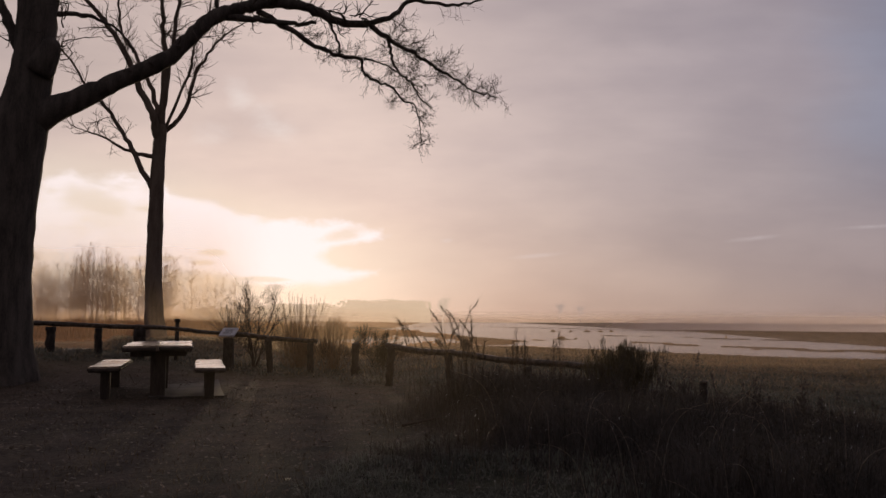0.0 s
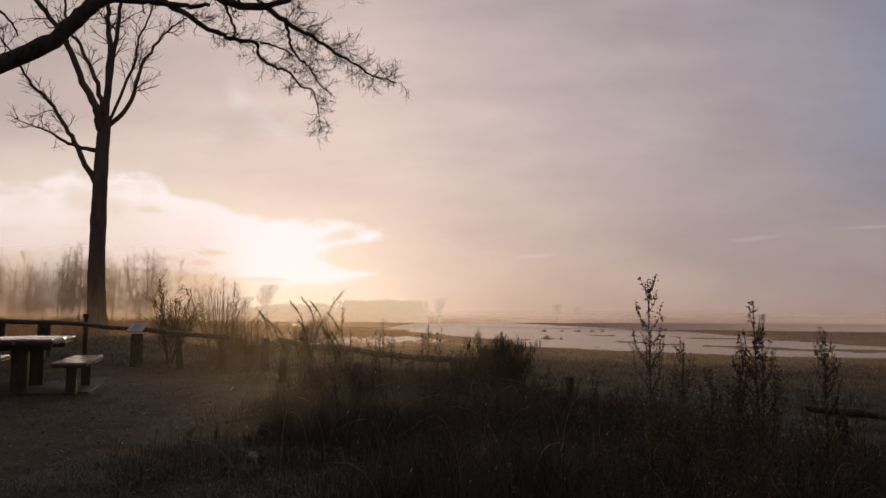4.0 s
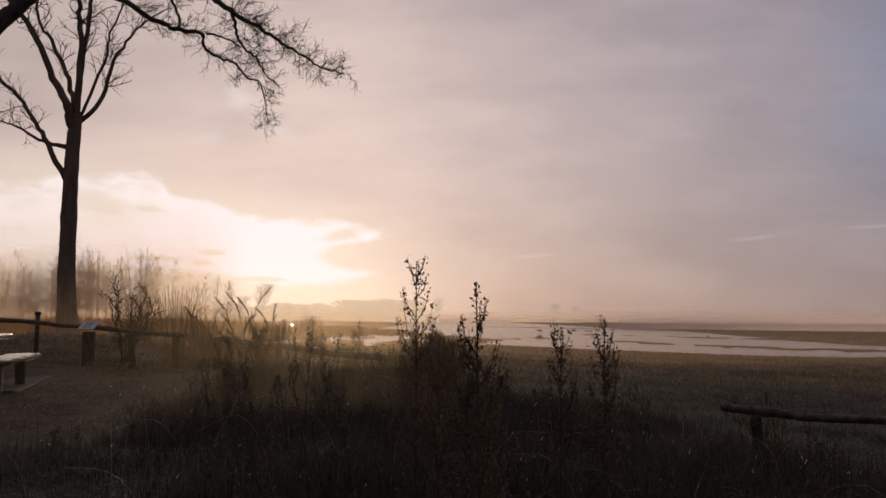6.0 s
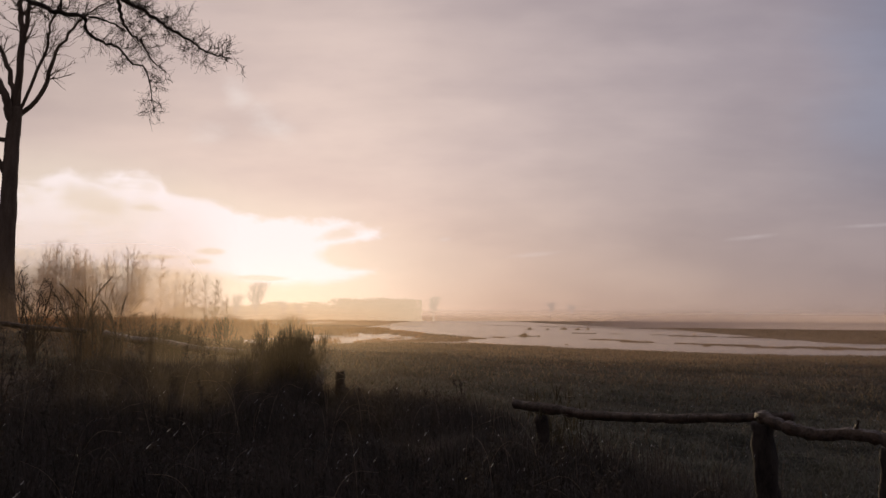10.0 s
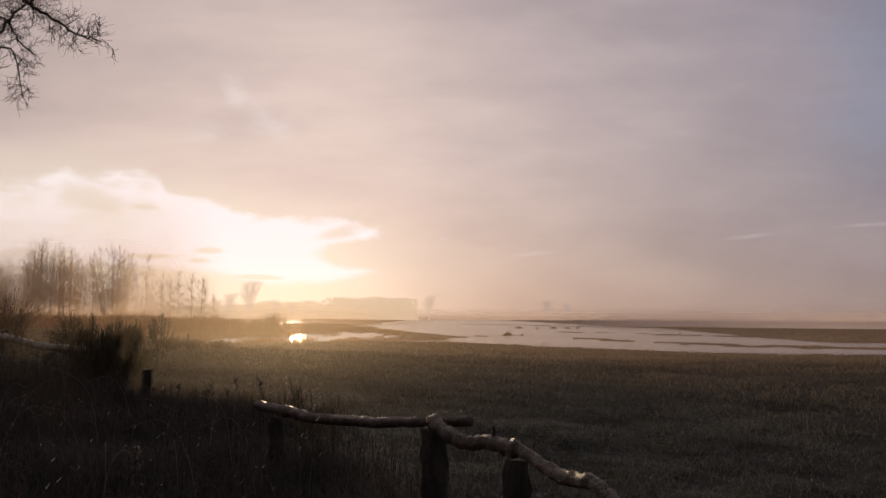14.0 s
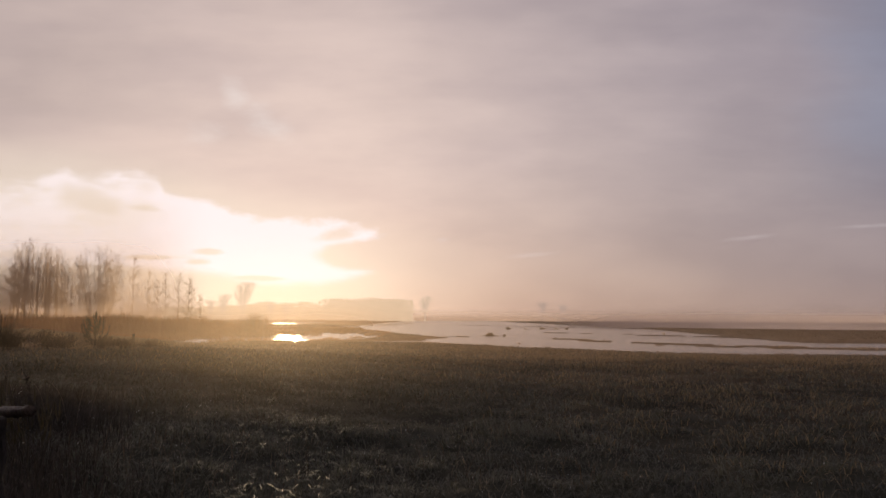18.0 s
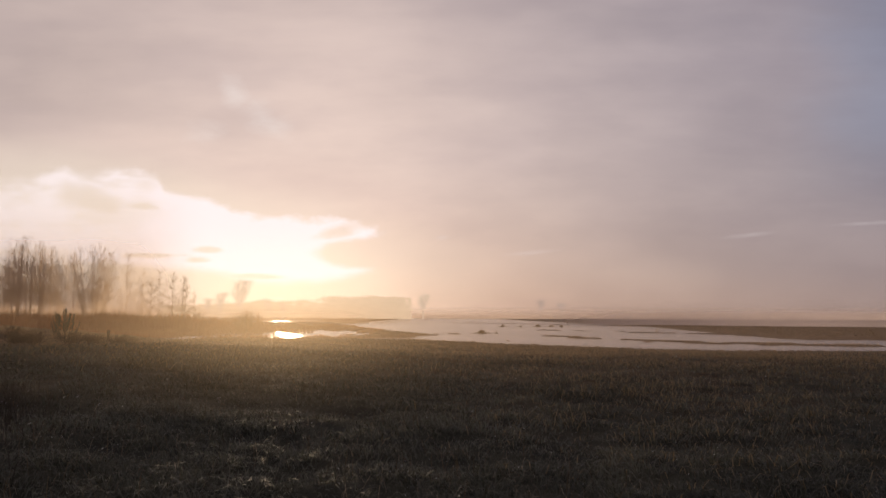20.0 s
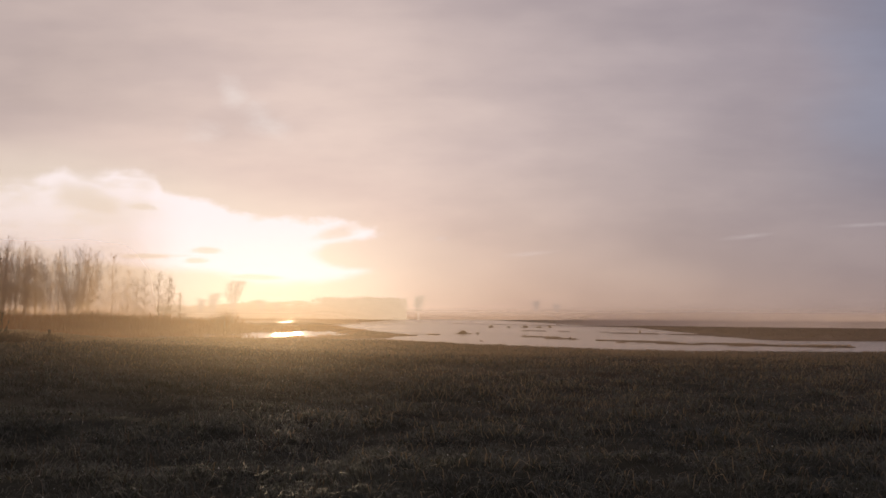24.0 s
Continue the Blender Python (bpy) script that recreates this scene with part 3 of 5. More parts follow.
# ---- ground and water ----
def build_ground():
    wide = np.concatenate([np.linspace(-180, -46, 70), np.linspace(-45.8, 52, 490), np.linspace(52.6, 180, 66)])[:-1]
    radii = np.concatenate([[0.4], 1.0 * 1.0235 ** np.arange(168), np.arange(49.6, 135, 0.55), 135 * 1.03 ** np.arange(1, 113)])
    a, r = np.meshgrid(np.radians(wide), radii)
    x, y = 6 + r * np.sin(a), -4 + r * np.cos(a)
    z = land(x, y)
    v = np.stack([x, y, z], -1).reshape(-1, 3)
    nr, na = r.shape
    i, j = np.meshgrid(np.arange(nr - 1), np.arange(na), indexing="ij")
    p, q = (i * na + j).ravel(), (i * na + (j + 1) % na).ravel()
    s = Soup()
    s.add(v, np.concatenate([np.stack([p, q, q + na], 1), np.stack([p, q + na, p + na], 1)]))
    hub = np.concatenate([[[6, -4, ground_z(6, -4)]], v[:na]])
    t = np.arange(na)
    s.add(hub, np.stack([np.zeros(na, int), 1 + (t + 1) % na, 1 + t], 1))
    return setting("ground", s.mesh("ground", ground_material(), True), "dark trodden earth and winter turf sloping to a marsh")


build_ground()
water = Soup()
water.add([(-1500, 40, WATER_Z), (1500, 40, WATER_Z), (3000, 3000, WATER_Z), (-3000, 3000, WATER_Z)], [(0, 1, 2), (0, 2, 3)])
setting("water", water.mesh("water", water_material()), "shallow still marsh water mirroring the pink sky")

# ---- trees ----
def sprout(s, rng, pts, r_at, level, last, every, length, spread, lift, thin=0.006, from_t=0.25, crook=0.35, steps=5, taper=0.6):
    """Side branches along a line, and theirs in turn; thin: radius of the finest twigs."""
    pts = np.asarray(pts, float)
    seg = np.linalg.norm(np.diff(pts, axis=0), axis=1)
    total = seg.sum()
    cum = np.concatenate([[0], np.cumsum(seg)]) / total
    count = max(1, int(total * (1 - from_t) / every))
    for _ in range(count):
        t = rng.uniform(from_t, 1.0)
        i = max(min(np.searchsorted(cum, t) - 1, len(pts) - 2), 0)
        k = (t - cum[i]) / max(cum[i + 1] - cum[i], 1e-6)
        p = pts[i] + (pts[i + 1] - pts[i]) * k
        d = pts[i + 1] - pts[i]
        d = d / (np.linalg.norm(d) + 1e-9)
        out = rng.normal(size=3)
        out -= d * out.dot(d)
        out /= np.linalg.norm(out) + 1e-9
        go = d * rng.uniform(0.5, 1.0) + out * spread + np.array((0, 0, lift))
        go /= np.linalg.norm(go)
        ln = length * rng.uniform(0.45, 1.15) * (1.15 - taper * t)
        r0 = max(r_at(t) * rng.uniform(0.4, 0.65), thin * 1.5)
        n = steps if level < last else max(2, steps - 2)
        q = [p]
        for _ in range(n):
            go = go + rng.normal(size=3) * crook * 0.5 + np.array((0, 0, lift * 0.15))
            go /= np.linalg.norm(go)
            q.append(q[-1] + go * ln / n)
        q = np.array(q)
        s.tube(q, np.linspace(r0, max(r0 * 0.35, thin * 0.75), n + 1), 3, cap=False)
        if level < last:
            sprout(s, rng, q, lambda u, a=r0: a * (1 - 0.7 * u), level + 1, last, every * 0.55, length * 0.5, spread, lift, thin * 0.85, 0.15, crook, steps)


def fat(line, r0, r1, power=1.0):
    t = np.linspace(0, 1, len(line))
    return r0 + (r1 - r0) * t ** power


def build_oak():
    rng = np.random.RandomState(11)
    x0, y0 = -5.80, 13.2
    g = ground_z(x0, y0)
    tree = thing("oak_tree", (0, 0, 0), "old bare oak with thick dark trunk and long low limb", "tree")
    trunk = Soup()
    line = curve_through([(x0 + 0.02, y0, g - 0.2), (x0, y0, g + 0.25), (x0 - 0.02, y0, g + 0.9), (x0 - 0.02, y0, 2.4), (x0 + 0.08, y0, 3.6), (x0 + 0.22, y0, 4.7),
                          (x0 + 0.34, y0, 5.6), (x0 + 0.36, y0, 6.5), (x0 + 0.4, y0 + 0.2, 8.2), (x0 + 0.3, y0 + 0.4, 10.5), (x0 + 0.5, y0 + 0.5, 13.0)], 5)
    h = line[:, 2] - g
    base = 0.47 - 0.014 * np.clip(h, 0, 7) + 0.11 * np.exp(-np.clip(h, 0, 9) / 0.35) - 0.07 * smooth01((h - 4.2) / 1.0) - 0.03 * np.clip(h - 7, 0, 6)
    th = np.arange(22) * 2 * math.pi / 22
    furrow = 1 + 0.05 * np.sin(th * 5 + 1)[None, :] * np.exp(-h / 1.2)[:, None] * 2.2 + 0.025 * rng.normal(size=(len(line), 22))
    trunk.tube(line, np.maximum(base, 0.1)[:, None] * furrow, 22)
    trunk.tube(curve_through([(x0 + 0.45, y0 - 0.1, 5.25), (x0 + 0.66, y0 - 0.15, 5.6), (x0 + 0.70, y0 - 0.18, 5.8)]), (0.25, 0.25, 0.22, 0.2, 0.18, 0.16, 0.15, 0.12, 0.06), 10)
    part("trunk", trunk, BARK, tree)
    crown = Soup()
    limb = Soup()

    def bough(knots, r0, r1, drift, kids, soup, every=0.20, length=0.7, lift=0.02, depth=2, spread=0.9):
        k = len(knots)
        pts = []
        for i, (x, z) in enumerate(knots):
            away = drift[0] + (drift[1] - drift[0]) * i / (k - 1)
            grow = 1 + away / y0
            pts.append((1.475 + (x - 1.475) * grow, y0 + away + rng.uniform(-0.03, 0.03), 1.147 + (z - 1.147) * grow))
        pts = curve_through(pts, 5)
        kink = rng.normal(size=pts.shape) * 0.35 * np.minimum(r0 * 1.2, 0.035)
        kink[0] = 0
        pts = pts + kink
        rr = (fat(pts, r0, r1, 0.9) + (0.17 * np.exp(-np.linspace(0, 1, len(pts)) * 26) if r0 > 0.16 else 0.0)) * (1 + 0.05 * rng.normal(size=len(pts)))
        soup.tube(pts, rr, 10 if r0 > 0.06 else 6)
        if kids:
            sprout(crown, rng, pts, lambda u: max(0.009, (r0 + (r1 - r0) * u) * 0.3), 1, depth, every, length, spread, lift, 0.0026, 0.12, 0.55, 8)
        return pts

    bough(((-5.55, 4.42),) + ((-5.33, 4.45), (-4.59, 4.86), (-3.98, 5.17), (-3.27, 5.48), (-2.9, 5.81), (-2.57, 6.16), (-2.24, 6.34), (-1.86, 6.44), (-1.48, 6.51), (-0.99, 6.46), (-0.56, 6.29), (-0.22, 6.15), (0.20, 6.14))[1:], 0.175, 0.06, (0.0, 0.8), False, limb)
    sprout(crown, rng, [(-2.6, y0 + 0.3, 6.4), (-1.5, y0 + 0.4, 6.75), (0.1, y0 + 0.6, 6.45)], lambda u: 0.03, 1, 2, 0.12, 0.8, 0.9, 0.12, 0.006, 0.0, 0.5)
    sprout(crown, rng, [(-4.7, y0, 4.95), (-3.9, y0, 5.3), (-3.2, y0, 5.6), (-2.6, y0, 6.2)], lambda u: 0.025, 1, 2, 0.30, 0.8, 1.0, 0.15, 0.005, 0.1, 0.8, 6)
    sprout(crown, rng, [(x0 + 0.75, y0, 5.0), (x0 + 0.8, y0, 6.0), (x0 + 0.8, y0, 7.0)], lambda u: 0.03, 1, 2, 0.22, 0.9, 1.1, -0.1, 0.005, 0.0, 0.8, 6)
    bough(((0.20, 6.14), (0.62, 6.31), (0.93, 6.55), (1.51, 6.47), (2, 6.53), (2.29, 6.7)), 0.055, 0.012, (0.8, 0.8), True, limb)
    bough(((0.20, 6.14), (0.52, 5.9), (0.6, 5.82), (0.86, 5.69), (1.16, 5.51), (1.38, 5.34), (1.72, 5.15), (1.98, 4.99), (2.2, 4.92), (2.38, 4.87)), 0.052, 0.007, (0.8, 0.6), True, limb, 0.040, 0.60, 0.10)
    bough(((0.52, 5.9), (0.58, 5.6), (0.69, 5.33), (0.91, 5.12), (1.08, 4.86), (1.29, 4.7)), 0.034, 0.008, (0.8, 0.9), True, limb, 0.042, 0.55, 0.0)
    bough(((-1.71, 6.36), (-1.21, 6.07), (-0.85, 5.83), (-0.52, 5.66), (-0.26, 5.58), (0.05, 5.53), (0.11, 5.29), (0.31, 5.14), (0.58, 5.05), (0.78, 4.82), (0.97, 4.75), (1.08, 4.42), (1.13, 4.04)), 0.055, 0.006, (0.55, 0.9), True, limb, 0.05, 0.52, 0.0)
    bough(((-0.53, 6.27), (-0.35, 5.9), (-0.29, 5.63)), 0.03, 0.018, (0.7, 0.75), True, limb, 0.15)
    bough(((0.11, 5.53), (0.44, 5.46), (0.69, 5.3)), 0.022, 0.010, (0.8, 0.8), True, limb, 0.07, 0.4)
    bough(((-2.52, 6.16), (-2.39, 6.46), (-2.46, 7.15), (-2.29, 8.06)), 0.06, 0.02, (0.35, 0.6), True, limb, 0.25, 1.0, 0.1)
    bough(((-1.48, 6.51), (-1.1, 7.06), (-0.73, 7.77), (0.04, 8.38)), 0.07, 0.02, (0.45, 0.0), True, limb, 0.22, 1.0, 0.1)
    bough(((-2.24, 6.26), (-1.85, 6.21), (-1.47, 6.18), (-1.08, 6.14), (-0.7, 6.17)), 0.07, 0.03, (0.4, 0.6), True, limb, 0.2, 0.5)
    bough(((-5.5, 6.2),) + ((-5.15, 6.28), (-4.72, 6.29), (-4.43, 6.19), (-4.01, 5.95), (-3.8, 5.61)), 0.06, 0.012, (0.0, 0.5), True, limb, 0.2, 0.6)
    bough(((-5.55, 5.2),) + ((-5.83, 5.85), (-6.03, 6.35), (-6.35, 6.95), (-6.9, 7.4)), 0.10, 0.05, (0.0, 0.1), True, limb, 0.25, 1.0, 0.1)
    for k in range(9):
        a = k * 2.4 + 0.4
        z = 7.2 + 0.55 * k
        ln = rng.uniform(2.5, 4.5) * (1 - 0.05 * k)
        pts = curve_through([(x0 + 0.2, y0 + 0.3, z), (x0 + 0.2 + math.cos(a) * ln * 0.4, y0 + 0.3 + math.sin(a) * ln * 0.4, z + ln * 0.35),
                             (x0 + 0.2 + math.cos(a) * ln * 0.8, y0 + 0.3 + math.sin(a) * ln * 0.8, z + ln * 0.6), (x0 + 0.2 + math.cos(a) * ln, y0 + 0.3 + math.sin(a) * ln, z + ln * 0.95)], 4)
        limb.tube(pts, fat(pts, 0.14, 0.03), 8)
        sprout(crown, rng, pts, lambda u: 0.04 * (1.1 - u), 1, 2, 0.3, 1.1, 0.9, 0.1, 0.007, 0.2, 0.5)
    part("limb", limb, BARK, tree)
    part("crown", crown, TWIG, tree, "fine bare twigs")


def build_forked_tree():
    rng = np.random.RandomState(5)
    y0 = 27.6
    g = ground_z(-8.42, y0)
    tree = thing("forked_tree", (0, 0, 0), "tall slender bare tree forking high, standing on the bank", "tree")
    trunk, limb, crown = Soup(), Soup(), Soup()
    knots = [(-8.40, g - 0.2), (-8.42, g + 0.3)] + [(x, z) for x, z in ((-8.44, 0.23), (-8.52, 2.36), (-8.53, 4.33), (-8.52, 6.32), (-8.47, 7.52), (-8.46, 7.88)) if z > g + 0.6]
    pts = curve_through([(x, y0, z) for x, z in knots], 6)
    h = pts[:, 2] - g
    r = 0.30 - 0.012 * np.clip(h, 0, 9) + 0.12 * np.exp(-np.clip(h, 0, 9) / 0.6) + 0.035 * np.exp(-((h - 4.0) / 0.16) ** 2)
    trunk.tube(pts, r[:, None] * (1 + 0.03 * rng.normal(size=(len(pts), 14))), 14)
    part("trunk", trunk, BARK_PALE, tree)
    for knots, r0, r1, drift in ((((-8.57, 7.62), (-8.67, 8.21), (-9.04, 9), (-9.44, 10.04), (-10.08, 11.11), (-10.71, 11.89), (-11.26, 12.84), (-11.62, 14.3), (-12.11, 15.99)), 0.17, 0.03, -1.5), (((-8.56, 8.03), (-8.83, 8.84), (-9.16, 9.69), (-9.8, 10.73), (-10.3, 11.5), (-10.54, 12.64), (-10.52, 14.52)), 0.12, 0.03, 1.2), (((-8.45, 8.03), (-8.44, 10.23), (-8.59, 11.54), (-8.66, 12.44), (-8.89, 14.32), (-8.86, 16.22)), 0.16, 0.03, 0.4), (((-8.41, 8.13), (-8.27, 8.74), (-8.06, 10.23), (-7.85, 11.55), (-7.65, 12.44), (-7.36, 14.12), (-7.21, 15.8)), 0.13, 0.03, -1.0),
                                 (((-8.41, 7.62), (-7.78, 8.39), (-7.56, 9.43), (-7.21, 10.4), (-6.71, 11.2), (-6.3, 11.64), (-5.69, 12.04)), 0.11, 0.015, 1.0), (((-7.48, 9.66), (-7.25, 10.58), (-6.84, 11.41), (-6.6, 12.24), (-6.34, 13.7)), 0.06, 0.015, -0.8), (((-8.68, 5.62), (-9.31, 6.81), (-9.68, 7.52), (-10.23, 8.38), (-10.75, 8.89), (-11.3, 9.76), (-11.95, 10.64), (-12.18, 10.99)), 0.11, 0.015, -0.8), (((-8.72, 6.76), (-9.32, 6.91), (-10, 7.17), (-10.69, 7.59), (-11.3, 7.77), (-12.01, 8.07)), 0.085, 0.012, 0.9)):
        if knots[0][1] > 7.2:
            knots = ((-8.50, 7.35),) + knots
        k = len(knots)
        pts = curve_through([(x, y0 + drift * i / (k - 1), z) for i, (x, z) in enumerate(knots)], 4)
        pts[1:] += rng.normal(size=pts[1:].shape) * 0.02
        limb.tube(pts, fat(pts, r0, r1, 0.8), 8)
        sprout(crown, rng, pts, lambda u, a=r0: max(0.03, a * 0.45 * (1 - 0.6 * u)), 1, 2, 0.19, 1.15, 0.75, 0.16, 0.0065, 0.28, 0.42, 6)
    part("limb", limb, BARK_PALE, tree)
    part("crown", crown, BARK_PALE, tree, "fine bare twigs")


def along(pts, t):
    """Points and directions at shares t of a line."""
    u = np.clip(t, 0, 0.999) * (len(pts) - 1)
    i = u.astype(int)
    d = pts[i + 1] - pts[i]
    return pts[i] + d * (u - i)[:, None], d / (np.linalg.norm(d, axis=1, keepdims=True) + 1e-9)


def feather(trunk, crown, rng, pts, height, reach, bare, boughs, wide, rounded=False, twigs=8, hairs=5):
    """Side boughs along a stem, twigs along the boughs and hair-fine ends along the twigs."""
    t = bare + (0.99 - bare) * (1 - (1 - rng.uniform(0, 1, boughs)) ** 0.62)
    p, d = along(pts, t)
    for k in range(boughs):
        v = (t[k] - bare) / (1 - bare)
        ln = height * reach * ((math.sin(math.pi * min(max(v * 0.9 + 0.05, 0), 1)) ** 0.6 if rounded else (1 - v) ** 0.55 + 0.20)) * rng.uniform(0.45, 1.15)
        a = rng.uniform(0, 6.28)
        rise = rng.uniform(0.3, 0.9) if rounded else rng.uniform(0.05, 0.75) + 0.9 * v ** 3
        go = np.array((math.cos(a), math.sin(a), rise)) / math.sqrt(1 + rise * rise)
        q = np.array([p[k], p[k] + go * ln * 0.55, p[k] + go * ln + np.array((0, 0, ln * 0.10))])
        q[1:] += rng.normal(size=(2, 3)) * ln * 0.06
        crown.tube(q, (wide * 0.8, wide * 0.55, wide * 0.3), 3, cap=False)
        b, e = along(q, rng.uniform(0.10, 1.0, twigs))
        w = e + rng.normal(size=(twigs, 3)) * 0.60 + np.array((0, 0, 0.18))
        w /= np.linalg.norm(w, axis=1, keepdims=True)
        tl = ln * rng.uniform(0.22, 0.5, twigs)[:, None]
        crown.slivers(b, b + w * tl, wide * 0.9, rng)
        f = np.repeat(b, hairs, 0) + np.repeat(w * tl, hairs, 0) * rng.uniform(0.15, 1.0, twigs * hairs)[:, None]
        h = np.repeat(w, hairs, 0) + rng.normal(size=(twigs * hairs, 3)) * 0.85 + np.array((0, 0, 0.10))
        h /= np.linalg.norm(h, axis=1, keepdims=True)
        crown.slivers(f, f + h * np.repeat(tl, hairs, 0) * rng.uniform(0.25, 0.6, twigs * hairs)[:, None], wide * 0.75, rng)


def marsh_tree(rng, height, stems, width, label, mat, name="alder_tree", reach=0.185, bare=0.22, boughs=36, wide=0.016, rounded=False, thick=0.085, fan=0.65):
    tree = thing(name, (0, 0, 0), label, "tree", "trees across the marsh")
    trunk, crown = Soup(), Soup()
    for k in range(stems):
        a = rng.uniform(0, 6.28)
        spot = width * math.sqrt(rng.uniform(0.02, 1.0)) if stems > 1 else width * rng.uniform(0.3, 1)
        top = height * rng.uniform(0.84, 1.0) * (1 - 0.035 * spot)
        foot, lean = spot * fan, spot * (1 - fan)
        ca, sa = math.cos(a), math.sin(a)
        pts = curve_through([(ca * foot, sa * foot, -0.8), (ca * (foot + lean * 0.40), sa * (foot + lean * 0.40), top * 0.35),
                             (ca * (foot + lean * 0.75), sa * (foot + lean * 0.75), top * 0.72), (ca * (foot + lean), sa * (foot + lean), top)], 4)
        pts[1:-1] += rng.normal(size=pts[1:-1].shape) * 0.05
        trunk.tube(pts, fat(pts, thick, 0.012) if not rounded else fat(pts, thick, thick * 0.3), 5)
        feather(trunk, crown, rng, pts, height, reach * rng.uniform(0.8, 1.1), bare, boughs, wide, rounded)
    part("trunk", trunk, mat, tree)
    part("crown", crown, mat, tree, "hazy bare twigs")
    return tree


def build_marsh_trees():
    rng = np.random.RandomState(3)
    # the farthest trees emit their haze colour, brighter and dimmer
    far = haze_glow("far_tree_haze_glow", (0.60, 0.45, 0.345))
    dim = haze_glow("far_tree_dim_haze_glow", (0.42, 0.315, 0.275))
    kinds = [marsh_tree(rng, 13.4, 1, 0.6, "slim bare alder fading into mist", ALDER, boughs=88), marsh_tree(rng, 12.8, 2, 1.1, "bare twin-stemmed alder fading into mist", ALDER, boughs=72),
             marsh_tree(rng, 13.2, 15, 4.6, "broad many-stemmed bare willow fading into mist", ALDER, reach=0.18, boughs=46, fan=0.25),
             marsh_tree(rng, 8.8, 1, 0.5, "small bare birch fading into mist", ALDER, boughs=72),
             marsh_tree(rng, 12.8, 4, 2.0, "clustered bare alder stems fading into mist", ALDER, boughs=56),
             marsh_tree(rng, 12.0, 3, 2.2, "distant bare tree glowing in the pale colour of mist", far, "far_tree", 0.30, 0.30, 46, 0.07, True, 0.22, 0.3),
             marsh_tree(rng, 12.0, 1, 0.3, "distant lone tree glowing in the dim colour of mist", dim, "far_tree", 0.30, 0.42, 60, 0.10, True, 0.22)]
    used = [False] * len(kinds)
    tall = 1.1

    def place(i, x, y, s):
        m = Matrix.Translation((x, y, max(ground_z(x, y), WATER_Z) + 0.3)) @ Matrix.Rotation(rng.uniform(0, 6.28), 4, "Z")
        if used[i]:
            ob = copy_thing(kinds[i], m)
        else:
            ob, used[i] = kinds[i], True
            ob.matrix_basis = m
        ob.scale = (s, s, s * tall)

    place(2, -45.2, 132, 1.0)
    place(0, -40.3, 133, 0.90)
    place(0, -49.2, 134, 0.93)
    for x in np.arange(-100, -65.2, 1.55):
        place(int(rng.choice([0, 1, 1, 4, 4])), x + rng.uniform(-0.8, 0.8), 133 + rng.uniform(-5, 5), rng.uniform(0.80, 1.05))
    for x, s in ((-63.9, 0.72), (-62.9, 0.8), (-61.8, 0.86), (-60.7, 0.97), (-59.7, 1.04), (-58.7, 1.02), (-57.8, 0.96), (-56.7, 1.03), (-55.6, 0.93), (-54.6, 0.9), (-53.6, 0.98), (-52.4, 0.93), (-51.2, 0.86)):
        place(int(rng.choice([0, 1, 4])), x, 133 + rng.uniform(-4, 4), s)
    for x, i, s in ((-38.0, 0, 0.72), (-36.8, 3, 0.85), (-35.0, 0, 0.70), (-34.2, 3, 0.95), (-32.0, 3, 0.9), (-31.2, 0, 0.62), (-29.6, 3, 0.6)):
        place(i, x, 136 + rng.uniform(-3, 3), s)
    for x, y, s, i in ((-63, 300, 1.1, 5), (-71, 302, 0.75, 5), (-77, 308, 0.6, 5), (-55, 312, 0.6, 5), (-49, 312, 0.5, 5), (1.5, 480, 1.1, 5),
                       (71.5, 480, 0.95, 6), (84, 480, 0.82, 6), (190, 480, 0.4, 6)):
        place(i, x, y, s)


def build_scrub():
    """Low leafless scrub along the feet of the far trees."""
    rng = np.random.RandomState(17)
    s = Soup()
    for k in range(240):
        x, y = rng.uniform(-100, -24), rng.uniform(108, 128)
        g, h = max(ground_z(x, y), WATER_Z), rng.uniform(0.7, 2.4) * (0.6 + 0.7 * float(wander(x * 0.2, y * 0.2)))
        for m in range(16):
            a, w = rng.uniform(0, 6.28), rng.uniform(0.1, 1.0) * h * 0.6
            b = np.array((math.cos(a) * w, math.sin(a) * w, 0))
            p = np.array((x, y, g))
            s.tube([p, p + b * 0.5 + (0, 0, h * 0.6), p + b + (0, 0, h * rng.uniform(0.8, 1.1))], (0.03, 0.025, 0.015), 3, cap=False)
    belt = Soup()
    n = 80000
    x, y = rng.uniform(-100, -2, n), rng.uniform(76, 130, n)
    tall = smooth01((y - 78) / 10) * smooth01((-13 - x - 0.12 * (y - 80)) / 6) + np.exp(-((x + 11) / 4.0) ** 2 - ((y - 94) / 6.0) ** 2) + 0.35 * smooth01((-14 - x) / 8) + 0.25 * (x < 0)
    tall = np.clip(tall, 0, 1) * (0.25 + 1.1 * fractal(x * 0.3, y * 0.3))
    z = land(x, y)
    ok = (z > WATER_Z - 0.03) & (tall > 0.12)
    x, y, z, tall = x[ok], y[ok], z[ok], tall[ok]
    m = len(x)
    belt.blades(np.stack([x, y, z - 0.02], 1), rng.uniform(0, 6.28, m), rng.uniform(0.02, 0.35, m), 2.5 * tall * rng.uniform(0.5, 1.0, m), np.full(m, 0.055))
    tagged(new("reed_belt", belt.mesh("reed_belt", REED)), "tall russet reed belt before the far trees", "reeds", kind="stuff")
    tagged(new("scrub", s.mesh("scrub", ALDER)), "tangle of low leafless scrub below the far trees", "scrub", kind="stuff")


